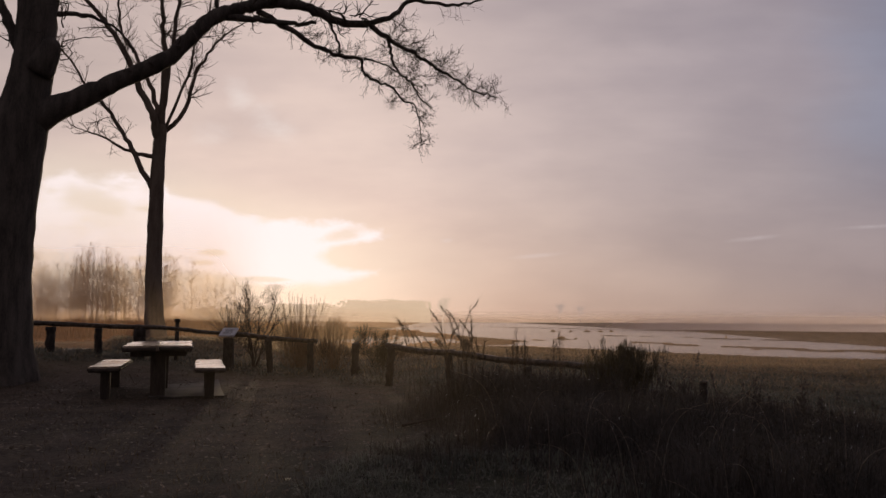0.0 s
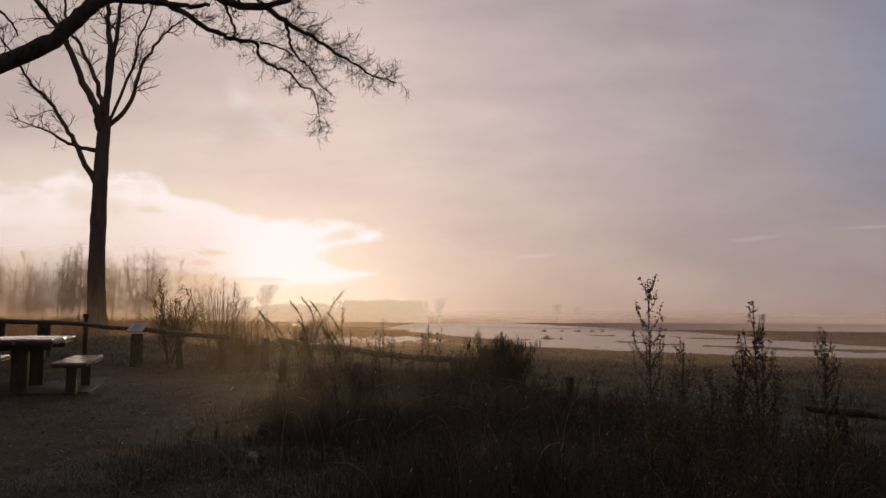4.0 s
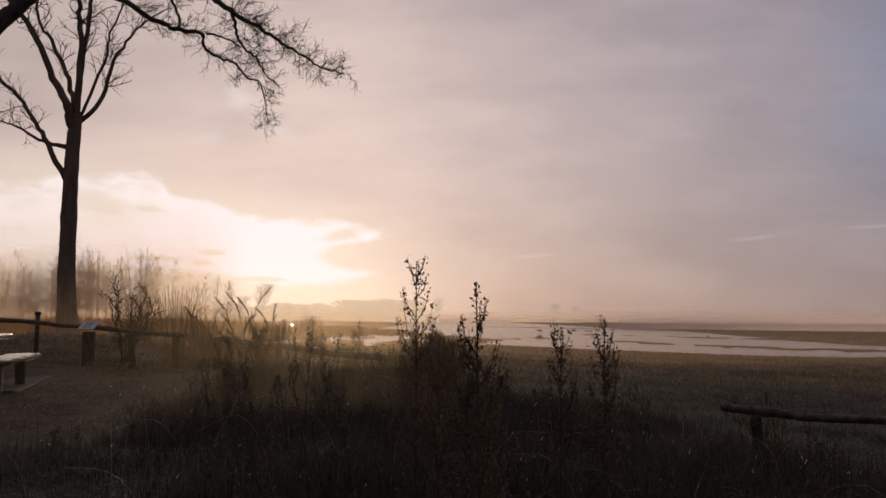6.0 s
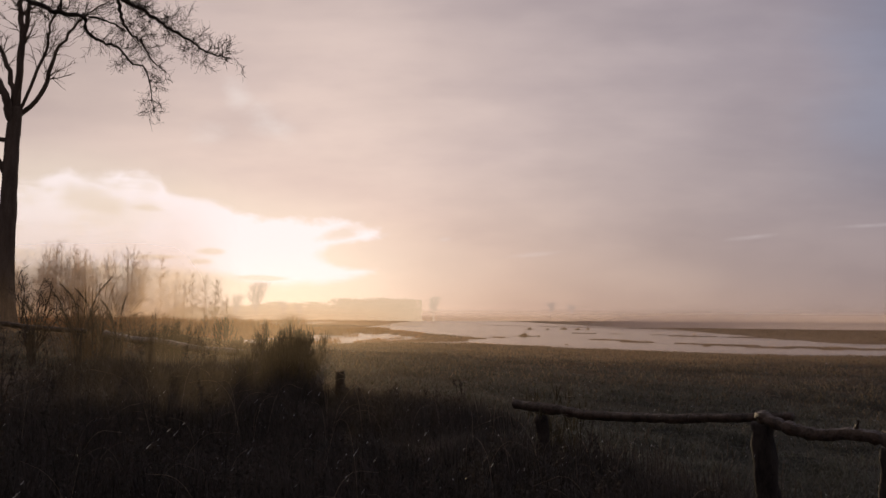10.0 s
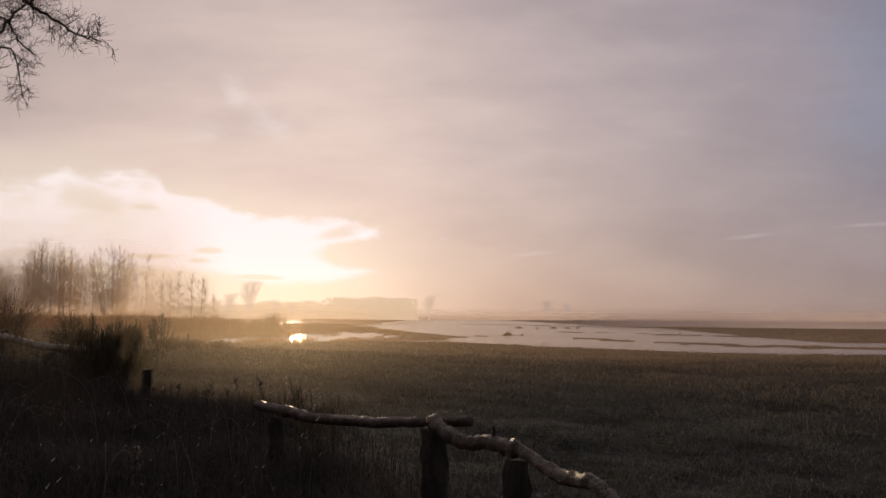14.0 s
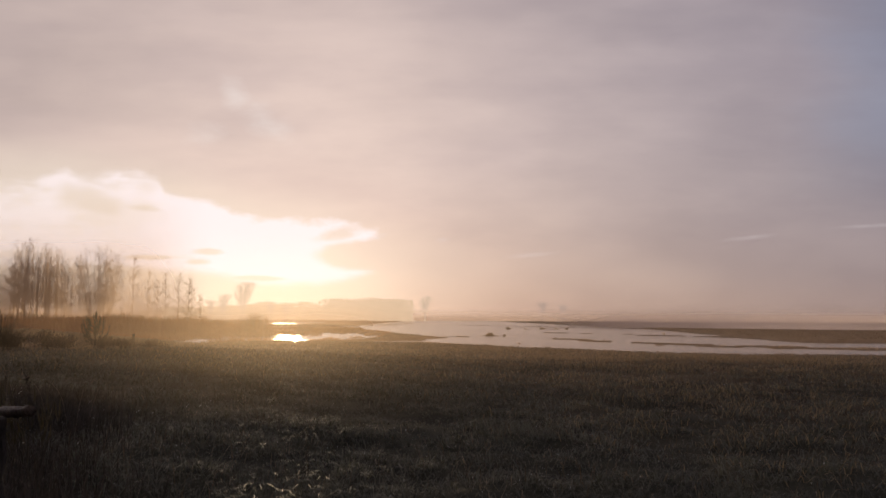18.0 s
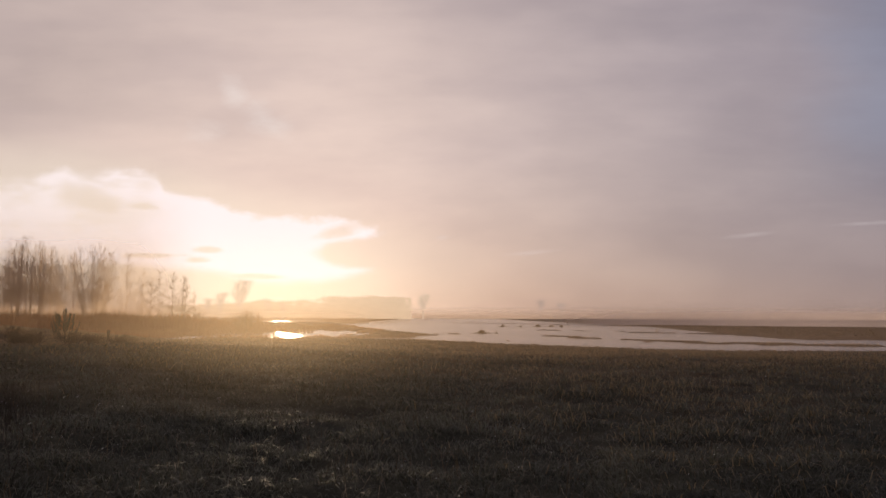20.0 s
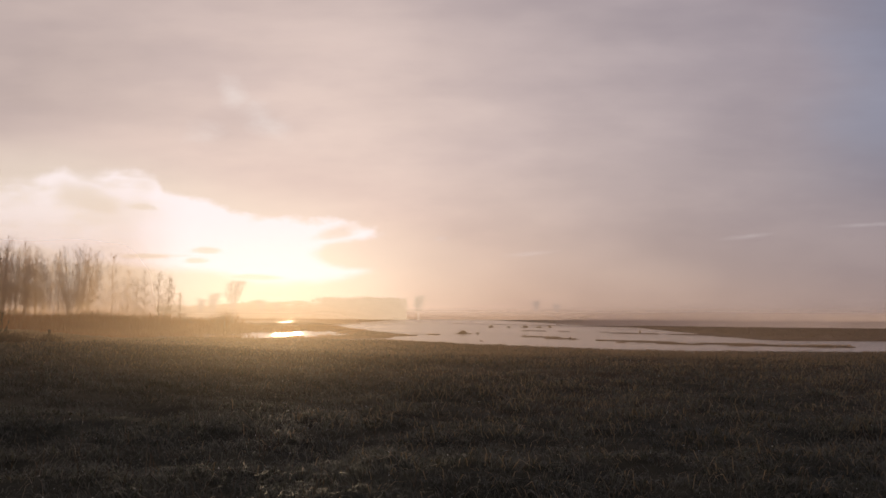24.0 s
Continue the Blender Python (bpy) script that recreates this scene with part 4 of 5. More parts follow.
def veil(line, foot_z, height, ends, density, foot=0.0, tint=(0.98, 0.79, 0.60, 1), ahead=0.0):
    """One upright veil of mist along a line on the plan."""
    s = Soup()
    xy = curve_through([(x, y, 0.0) for x, y in line], 10)
    n = len(xy)
    xy[:, 1] += 0.4 * np.sin(xy[:, 0] * 0.21 + line[0][1])
    v = np.concatenate([xy, xy + np.array((0, 0, height))])
    t = np.arange(n - 1)
    s.add(v, np.concatenate([np.stack([t, t + 1, t + 1 + n], 1), np.stack([t, t + 1 + n, t + n], 1)]))
    ob = new("mist", s.mesh("mist", mist_material(height, ends, density, foot, tint, ahead), True))
    ob.location = (0, 0, foot_z)
    tagged(ob, "thin added veil for bright ground mist and near glare", "mist", kind="stuff")


def build_mist():
    """Veils of ground mist drifting over the meadow and the marsh, before and behind the far trees; the nearest imitate
    glare.
    """
    # the two nearest veils stand in for lens glare over the dark foreground
    veil([(-2, 6.2), (1, 6.2), (4, 6.2), (6, 6.2)], -0.45, 2.0, (-1.5, 1.8, 4.2, 5.9), 0.008, 0.7, GOLD, 0.9)
    veil([(-2, 10.2), (4, 10.2), (12, 10.2), (22, 10.2)], -0.40, 2.2, (-1.0, 5.0, 14, 22), 0.0115, 0.9, GOLD, 0.9)
    veil([(-1.5, 15.4), (4, 15.4), (16, 15.4), (28, 15.4)], -0.35, 2.8, (1.0, 9.5, 18, 27.5), 0.031, 0.9, GOLD, 0.65)
    veil([(-24, 26), (-8, 25), (12, 26), (34, 26)], -0.65, 3.2, (-24, -8, 18, 34), 0.082, 0.6, GOLD, 0.115)
    veil([(-60, 50), (-10, 50), (12, 56), (36, 52), (70, 50)], -1.4, 5.5, (-58, -24, 30, 70), 0.115, 0.0, GOLD, 0.055)
    veil([(-114, 125), (-70, 123), (-40, 124), (-24, 123)], -1.3, 26.0, (-114, -80, -36, -24), 0.63, 0.0, GOLD, 0.02)
    veil([(-188, 205), (-80, 205), (-20, 204), (12, 215)], -1.2, 6.5, (-188, -130, -20, 12), 0.50, 0.0, GOLD)
    # the bank of mist that swallows the far side of the water
    veil([(26, 262), (46, 186), (83, 146), (160, 132), (370, 128)], -1.25, 5.5, (30, 56, 330, 370), 0.80, 0.0, MAUVE)
    veil([(-400, 560), (-60, 550), (160, 545), (600, 540)], -1.25, 9.0, (-400, -300, 500, 600), 0.97, 0.0, ROSE)


GOLD, MAUVE, ROSE = (1.0, 0.71, 0.455, 1), (0.74, 0.66, 0.70, 1), (0.98, 0.82, 0.74, 1)


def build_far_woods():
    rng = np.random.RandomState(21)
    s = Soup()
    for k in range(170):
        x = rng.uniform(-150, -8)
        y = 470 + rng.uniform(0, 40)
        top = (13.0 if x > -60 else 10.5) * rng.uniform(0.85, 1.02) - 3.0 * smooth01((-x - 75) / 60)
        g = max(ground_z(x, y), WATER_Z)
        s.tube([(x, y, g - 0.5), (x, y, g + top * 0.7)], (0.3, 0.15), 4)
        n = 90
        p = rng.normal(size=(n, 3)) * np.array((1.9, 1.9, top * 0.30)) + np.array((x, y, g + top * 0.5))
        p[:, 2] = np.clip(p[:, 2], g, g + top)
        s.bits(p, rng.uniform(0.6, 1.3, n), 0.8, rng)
    ob = setting("backdrop_woods", s.mesh("backdrop_woods", haze_glow("wood_haze_glow", (0.68, 0.50, 0.355))), "far strip of woodland, its bright mist put in as glow")
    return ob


build_oak()
build_forked_tree()
build_marsh_trees()
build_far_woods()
build_scrub()
build_mist()


# ---- fences ----
def log(soup, rng, pts, radius, sides=10, knots=3, taper=0.8, gnarl=0.05):
    """A crooked debarked log along a line, with knots and dents."""
    line = curve_through(pts, 8)
    n = len(line)
    line = line + rng.normal(size=(n, 3)) * radius * 0.06
    r = fat(line, radius, radius * taper)[:, None] * (1 + gnarl * rng.normal(size=(n, sides)) + 1.6 * gnarl * rng.normal(size=(1, sides))) * (1 + 0.8 * gnarl * rng.normal(size=(n, 1)))
    for _ in range(knots):
        i, j = rng.randint(1, n - 1), rng.randint(sides)
        r[i, j] *= 1.25
        r[i, (j + 1) % sides] *= 1.12
    soup.tube(line, r, sides)


def fence_post(fence, rng, x, y, top, radius=0.07, lean=0.02, label=""):
    g = ground_z(x, y) - 0.25
    s = Soup()
    dx, dy = rng.uniform(-lean, lean), rng.uniform(-lean, lean)
    log(s, rng, [(x - dx, y - dy, g), (x, y, (g + top) / 2), (x + dx, y + dy, top)], radius, 14, 6, 0.92, 0.06)
    return part("post", s, POST, fence, label)


def fence_rail(fence, rng, pts, radius, label="", taper=0.85, knots=5, gnarl=0.06):
    s = Soup()
    log(s, rng, pts, radius, 14, knots, taper, gnarl)
    return part("rail", s, RAIL, fence, label)


def build_fences():
    rng = np.random.RandomState(8)
    bank = thing("log_fence", (0, 0, 0), "low rustic log fence on the bank behind the table", "fence")
    for x, y, z, r in ((-9.0, 16.7, 1.02, 0.09), (-7.9, 16.8, 1.0, 0.085), (-6.72, 16.8, 0.95, 0.09), (-5.74, 16.85, 0.92, 0.075), (-4.9, 16.9, 0.90, 0.12), (-2.2, 17.1, 0.72, 0.07), (-1.35, 17.2, 0.62, 0.07)):
        fence_post(bank, rng, x, y, z, r, 0.04)
    fence_rail(bank, rng, [(-9.2, 16.7, 1.06), (-7.9, 16.75, 1.03), (-6.7, 16.8, 1.0), (-5.7, 16.85, 0.96), (-4.85, 16.9, 0.93)], 0.055, "weathered grey log rail")
    fence_rail(bank, rng, [(-5.0, 16.9, 0.95), (-4.5, 16.95, 0.93), (-4.1, 17.0, 0.90), (-3.6, 17.0, 0.84), (-3.1, 17.1, 0.82)], 0.05, "weathered grey log rail")
    fence_rail(bank, rng, [(-3.0, 17.1, 0.82), (-2.5, 17.15, 0.76), (-1.9, 17.2, 0.70), (-1.2, 17.2, 0.66)], 0.05, "weathered grey log rail")
    pin = Soup()
    pin.tube([(-4.28, 17.4, 0.2), (-4.28, 17.4, 1.05)], (0.05, 0.045), 8)
    pin.tube([(-4.28, 17.4, 1.05), (-4.28, 17.4, 1.12)], (0.07, 0.06), 8)
    part("post", pin, POST, bank, "slim marker post with a small cap")

    mid = thing("log_fence", (0, 0, 0), "sagging log fence running into a broom bush", "fence")
    fence_post(mid, rng, -0.33, 16.6, 0.64, 0.08, 0.03)
    for x, y, z in ((0.57, 13.9, 0.66), (1.6, 13.0, 0.56), (2.75, 12.0, 0.44), (3.7, 11.15, 0.46)):
        fence_post(mid, rng, x, y, z, 0.07, 0.03)
    fence_rail(mid, rng, [(0.50, 14.0, 0.68), (1.1, 13.5, 0.61), (1.7, 12.9, 0.60), (2.4, 12.3, 0.53), (3.0, 11.7, 0.51), (3.72, 11.1, 0.50)], 0.055, "barkless log rail shining with damp")

    near = thing("log_fence", (0, 0, 0), "broken log fence with gnarled barkless rails", "fence")
    for x, y, z, r in ((6.52, 7.22, 0.26, 0.05), (7.54, 5.78, 0.39, 0.064), (7.83, 5.14, 0.37, 0.05), (8.19, 3.5, 0.35, 0.055)):
        fence_post(near, rng, x, y, z, r, 0.02, "mossy upright fence post")
    fence_rail(near, rng, [(6.33, 7.47, 0.31), (6.59, 7.15, 0.31), (6.75, 6.95, 0.30), (6.95, 6.75, 0.31), (7.19, 6.4, 0.34), (7.45, 6.05, 0.39), (7.70, 5.80, 0.425)], 0.036, "smooth barkless log rail", 0.62, 4, 0.045)
    fence_rail(near, rng, [(7.52, 5.82, 0.42), (7.60, 5.6, 0.385), (7.68, 5.45, 0.375), (7.76, 5.3, 0.40), (7.85, 5.10, 0.40)], 0.029, "gnarled driftwood-like rail", 0.9, 10, 0.085)
    fence_rail(near, rng, [(7.84, 5.16, 0.42), (7.92, 4.9, 0.39), (7.98, 4.68, 0.385), (8.03, 4.5, 0.405), (8.06, 4.3, 0.385), (8.09, 4.0, 0.37), (8.15, 3.6, 0.365), (8.20, 3.4, 0.37)], 0.024, "gnarled rail with flaking bark", 0.9, 14, 0.09)
    stub = Soup()
    log(stub, rng, [(7.77, 5.28, 0.41), (7.775, 5.27, 0.45), (7.77, 5.25, 0.475)], 0.014, 7, 0, 0.4)
    part("branch_stub", stub, RAIL, near)

    for x, y, top in ((4.68, 9.95, 0.39), (-2.0, 32.6, 0.2)):
        s = Soup()
        g = ground_z(x, y)
        log(s, rng, [(x, y, g - 0.2), (x + 0.01, y, (g + top) / 2), (x + 0.02, y, top)], 0.05, 8, 2, 0.95)
        ob = new("stake", s.mesh("stake", POST, True))
        tagged(ob, "short dark wooden stake standing in the grass", "stake")


def build_sign():
    x, y = -3.06, 17.05
    g = ground_z(x, y)
    board = thing("info_sign", (x, y, g), "stout post carrying a small sloping information panel", "sign")
    part("post", box((0.20, 0.16, 0.72 - g + 0.2), (0, 0, (0.72 - g - 0.2) / 2), 0.012), POST, board)
    face = part("panel", box((0.34, 0.30, 0.035), (0, 0, 0), 0.006), SIGN_FACE, board, "pale weathered panel")
    face.matrix_basis = pose(0, -0.02, 0.84 - g, 32, 0, -8)
    for k in range(5):
        bar = part("print_bar", box((0.2 - 0.02 * (k % 3), 0.014, 0.003), (0, 0.09 - 0.045 * k, 0.0195), 0), INK, face)
        bar.parent = face


# ---- picnic place ----
def build_picnic():
    rng = np.random.RandomState(4)
    turn = 17.0
    where = pose(-2.87, 12.4, ground_z(-2.87, 12.4), 0, 0, turn)
    top = 0.75 - ground_z(-2.87, 12.4)
    table = thing("picnic_table", where, "heavy wooden picnic table with a two-plank top on pedestal posts", "table")
    for side in (-1, 1):
        part("plank", box((0.455, 2.25, 0.075), (side * 0.232, 0.03 * side, top - 0.038), 0.004, 0.006, rng, 6), PLANK, table, "wet worn plank reflecting the sky")
        edge = Soup()
        log(edge, rng, [(side * 0.46, -1.11, top - 0.046), (side * 0.463, -0.4, top - 0.048), (side * 0.458, 0.4, top - 0.046), (side * 0.46, 1.12, top - 0.046)], 0.020, 8, 5, 1.0)
        log(edge, rng, [(side * 0.46, -1.108 + 0.03 * side, top - 0.052), (side * 0.24, -1.112 + 0.03 * side, top - 0.056), (side * 0.012, -1.108 + 0.03 * side, top - 0.05)], 0.034, 8, 3, 1.0)
        part("bark_edge", edge, LEGWOOD, table, "dark damp bark left along the plank")
    for y in (-0.62, 0.62):
        part("leg", box((0.21, 0.18, top + 0.1), (0, y, (top - 0.1 - 0.076) / 2 - 0.0), 0.015, 0.006, rng, 3), LEGWOOD, table)
        part("bearer", box((0.78, 0.12, 0.09), (0, y, top - 0.125), 0.01, 0.004, rng), LEGWOOD, table)
    for side in (-1, 1):
        px, py = (-3.60, 12.35) if side < 0 else (-2.10, 12.35)
        m = pose(px, py, ground_z(px, py), 0, 0, turn)
        t = 0.45 - ground_z(px, py)
        seat = thing("bench", m, "backless plank bench beside the picnic table", "bench", "benches at the picnic table")
        part("seat", box((0.40, 2.2, 0.07), (0, 0, t - 0.035), 0.004, 0.006, rng, 6), PLANK, seat, "wet worn plank reflecting the sky")
        edge = Soup()
        for w in (-0.2, 0.2):
            log(edge, rng, [(w, -1.08, t - 0.042), (w * 1.01, -0.4, t - 0.045), (w * 0.99, 0.4, t - 0.042), (w, 1.08, t - 0.042)], 0.022, 8, 4, 1.0)
        log(edge, rng, [(-0.2, -1.085, t - 0.045), (0.0, -1.09, t - 0.05), (0.2, -1.085, t - 0.045)], 0.031, 8, 3, 1.0)
        part("bark_edge", edge, LEGWOOD, seat, "dark damp bark left along the plank")
        for y in (-0.75, 0.75):
            part("leg", box((0.13, 0.14, t + 0.05), (0, y, (t - 0.07 - 0.05) / 2), 0.012, 0.005, rng, 2), LEGWOOD, seat)
    slab = new("paving_slab", bpy.data.meshes.new("paving_slab"))
    bm = box((1.05, 3.2, 0.14), (0, 0, 0.0), 0.012, 0.006, rng, 4)
    bm.to_mesh(slab.data)
    bm.free()
    slab.data.materials.append(CONCRETE)
    slab.matrix_basis = pose(-2.68, 13.18, ground_z(-2.68, 13.18) - 0.058, 0, 0, turn)
    tagged(slab, "concrete slab half sunk in the earth under a bench", "slab")


build_fences()
build_sign()
build_picnic()

# ---- shrubs and weeds ----
def seed_weed(s, shoots, heads, rng, x, y, z, top, lean=0.1, rich=1.0, fine=False):
    """A dead mugwort stalk: a stem, upswept side shoots and clusters of seed heads."""
    h = top - z
    a = rng.uniform(0, 6.28)
    stem = curve_through([(x, y, z - 0.05), (x + math.cos(a) * lean * h * 0.3, y + math.sin(a) * lean * h * 0.3, z + h * 0.5),
                          (x + math.cos(a) * lean * h * 0.8, y + math.sin(a) * lean * h * 0.8, z + h)], 8)
    s.tube(stem, fat(stem, 0.005, 0.0012), 4, cap=False)
    n = len(stem)
    small, big, close = (0.0026, 0.0070, 190.0) if fine else (0.005, 0.012, 26.0)
    for k in range(int((32 if fine else 14) * rich)):
        t = rng.uniform(0.45 if fine else 0.38, 0.96)
        u = t * (n - 1)
        p = stem[int(u)] + (stem[min(int(u) + 1, n - 1)] - stem[int(u)]) * (u - int(u))
        b = rng.uniform(0, 6.28)
        ln = h * (0.30 if fine else 0.24) * (1.05 - t) + 0.03
        q = np.array([p, p + np.array((math.cos(b) * ln * 0.32, math.sin(b) * ln * 0.32, ln * 0.45)), p + np.array((math.cos(b) * ln * 0.45, math.sin(b) * ln * 0.45, ln))])
        shoots.tube(q, (0.0018, 0.0014, 0.0008), 3, cap=False)
        m = int(5 + close * ln)
        v = rng.uniform(0.1, 1.0, m)[:, None]
        mid = np.where(v < 0.5, q[0] + (q[1] - q[0]) * v * 2, q[1] + (q[2] - q[1]) * (v * 2 - 1))
        heads.bits(mid + rng.normal(size=(m, 3)) * (0.005 if fine else 0.008), rng.uniform(small, big, m), 0.6, rng)
    m = int((170 if fine else 26) * rich)
    v = rng.uniform(0.55, 1.0, m) * (n - 1.001)
    i = v.astype(int)
    at = stem[i] + (stem[i + 1] - stem[i]) * (v - i)[:, None]
    heads.bits(at + rng.normal(size=(m, 3)) * 0.006, rng.uniform(small, big, m), 0.6, rng)


def lone_weed(x, y, top, rng, rich=1.0, lean=0.06):
    ob = thing("tall_weed", (0, 0, 0), "tall dead weed stalk with clustered seed heads", "weed", "tall weeds by the path")
    s, shoots, heads = Soup(), Soup(), Soup()
    seed_weed(s, shoots, heads, rng, x, y, ground_z(x, y), top, lean, rich, True)
    part("stem", s, WEED, ob)
    tagged(part("side_shoot", shoots, WEED, ob), kind="stuff")
    tagged(part("seed_head", heads, WEED, ob), kind="stuff")


def reed_stalk(x, y, top, rng):
    """A dead reed: a thin cane, a few long leaves and a nodding plume."""
    z = ground_z(x, y)
    h = top - z
    ob = thing("reed_stalk", (x, y, z), "dead reed stalk with a feathery plume", "reed", "reeds at the sagging fence")
    cane, leaf, plume = Soup(), Soup(), Soup()
    a = rng.uniform(0, 6.28) if rng.uniform() < 0.4 else rng.uniform(2.2, 4.0)
    b = np.array((math.cos(a), math.sin(a), 0.0))
    pts = curve_through([(0, 0, -0.05), tuple(b * h * 0.04 + (0, 0, h * 0.5)), tuple(b * h * 0.12 + (0, 0, h * 0.85)), tuple(b * h * 0.22 + (0, 0, h))], 5)
    cane.tube(pts, fat(pts, 0.0035, 0.0012), 4, cap=False)
    p, d = along(pts, rng.uniform(0.25, 0.8, 5))
    leaf.blades(p, rng.uniform(0, 6.28, 5), rng.uniform(0.4, 1.2, 5), rng.uniform(0.12, 0.26, 5), np.full(5, 0.008))
    p, d = along(pts, rng.uniform(0.50, 1.0, 150))
    w = d + rng.normal(size=(150, 3)) * 0.28 + b * 0.12
    plume.slivers(p, p + w * rng.uniform(0.02, 0.075, 150)[:, None], 0.0040, rng)
    plume.bits(p + w * rng.uniform(0.01, 0.07, 150)[:, None], rng.uniform(0.002, 0.006, 150), 0.5, rng)
    part("cane", cane, WEED, ob)
    part("leaves", leaf, STRAW, ob)
    tagged(part("plume", plume, STRAW, ob), "brown feathery seed plume", kind="stuff")


def fan_bush(name, x, y, height, width, stems, mat, label, category, rng, twig=True, leafy=0.0, r0=0.014, up=0.35):
    ob = thing(name, (x, y, ground_z(x, y)), label, category)
    s, leaf = Soup(), Soup()
    for k in range(stems):
        a, out = rng.uniform(0, 6.28), abs(rng.normal()) * 0.55
        h = height * rng.uniform(0.55, 1.0) * (1 - 0.25 * min(out, 1.2))
        w = width * out
        b = np.array((math.cos(a), math.sin(a), 0.0))
        root = b * rng.uniform(0, 0.35) * width
        pts = curve_through([root - np.array((0, 0, 0.05)), root + b * w * up + np.array((0, 0, h * 0.45)), root + b * w * 0.75 + np.array((0, 0, h * 0.8)), root + b * w + np.array((0, 0, h))], 3)
        s.tube(pts, fat(pts, r0, 0.003), 4, cap=False)
        if twig:
            sprout(s, rng, pts, lambda u: 0.005 * (1.2 - u), 1, 1, 0.14, height * 0.22, 0.5, 0.45, 0.0024, 0.3, 0.2)
        if leafy:
            m = int(leafy * h)
            t = rng.uniform(0.25, 1.0, m)
            base = pts[(t * (len(pts) - 1)).astype(int)] + rng.normal(size=(m, 3)) * 0.03
            leaf.blades(base, rng.uniform(0, 6.28, m), rng.uniform(0.2, 0.7, m), rng.uniform(0.06, 0.14, m), np.full(m, 0.008))
    part("crown", s, mat, ob)
    if leafy:
        part("foliage", leaf, mat, ob)
    return ob


def crooked_bush(x, y, height, width, stems, label, rng):
    """A leafless shrub of crooked spreading branches and short twigs."""
    ob = thing("bush", (x, y, ground_z(x, y)), label, "bush")
    limb, twig = Soup(), Soup()
    for k in range(stems):
        a, w, h = rng.uniform(0, 6.28), width * rng.uniform(0.1, 1.0), height * rng.uniform(0.65, 1.0)
        b = np.array((math.cos(a) * w, math.sin(a) * w, 0.0))
        pts = curve_through([b * 0.05 - (0, 0, 0.05), b * 0.35 + (0, 0, h * 0.35), b * 0.75 + (0, 0, h * 0.7), b + (0, 0, h * (1 - 0.18 * w))], 4)
        pts[1:] += rng.normal(size=pts[1:].shape) * 0.025
        limb.tube(pts, fat(pts, 0.016, 0.004), 5, cap=False)
        sprout(twig, rng, pts, lambda u: 0.007 * (1.2 - u), 1, 2, 0.10, 0.50, 0.9, 0.35, 0.0028, 0.2, 0.5, 4)
    part("limb", limb, TWIG, ob)
    part("crown", twig, TWIG, ob, "fine bare twigs")


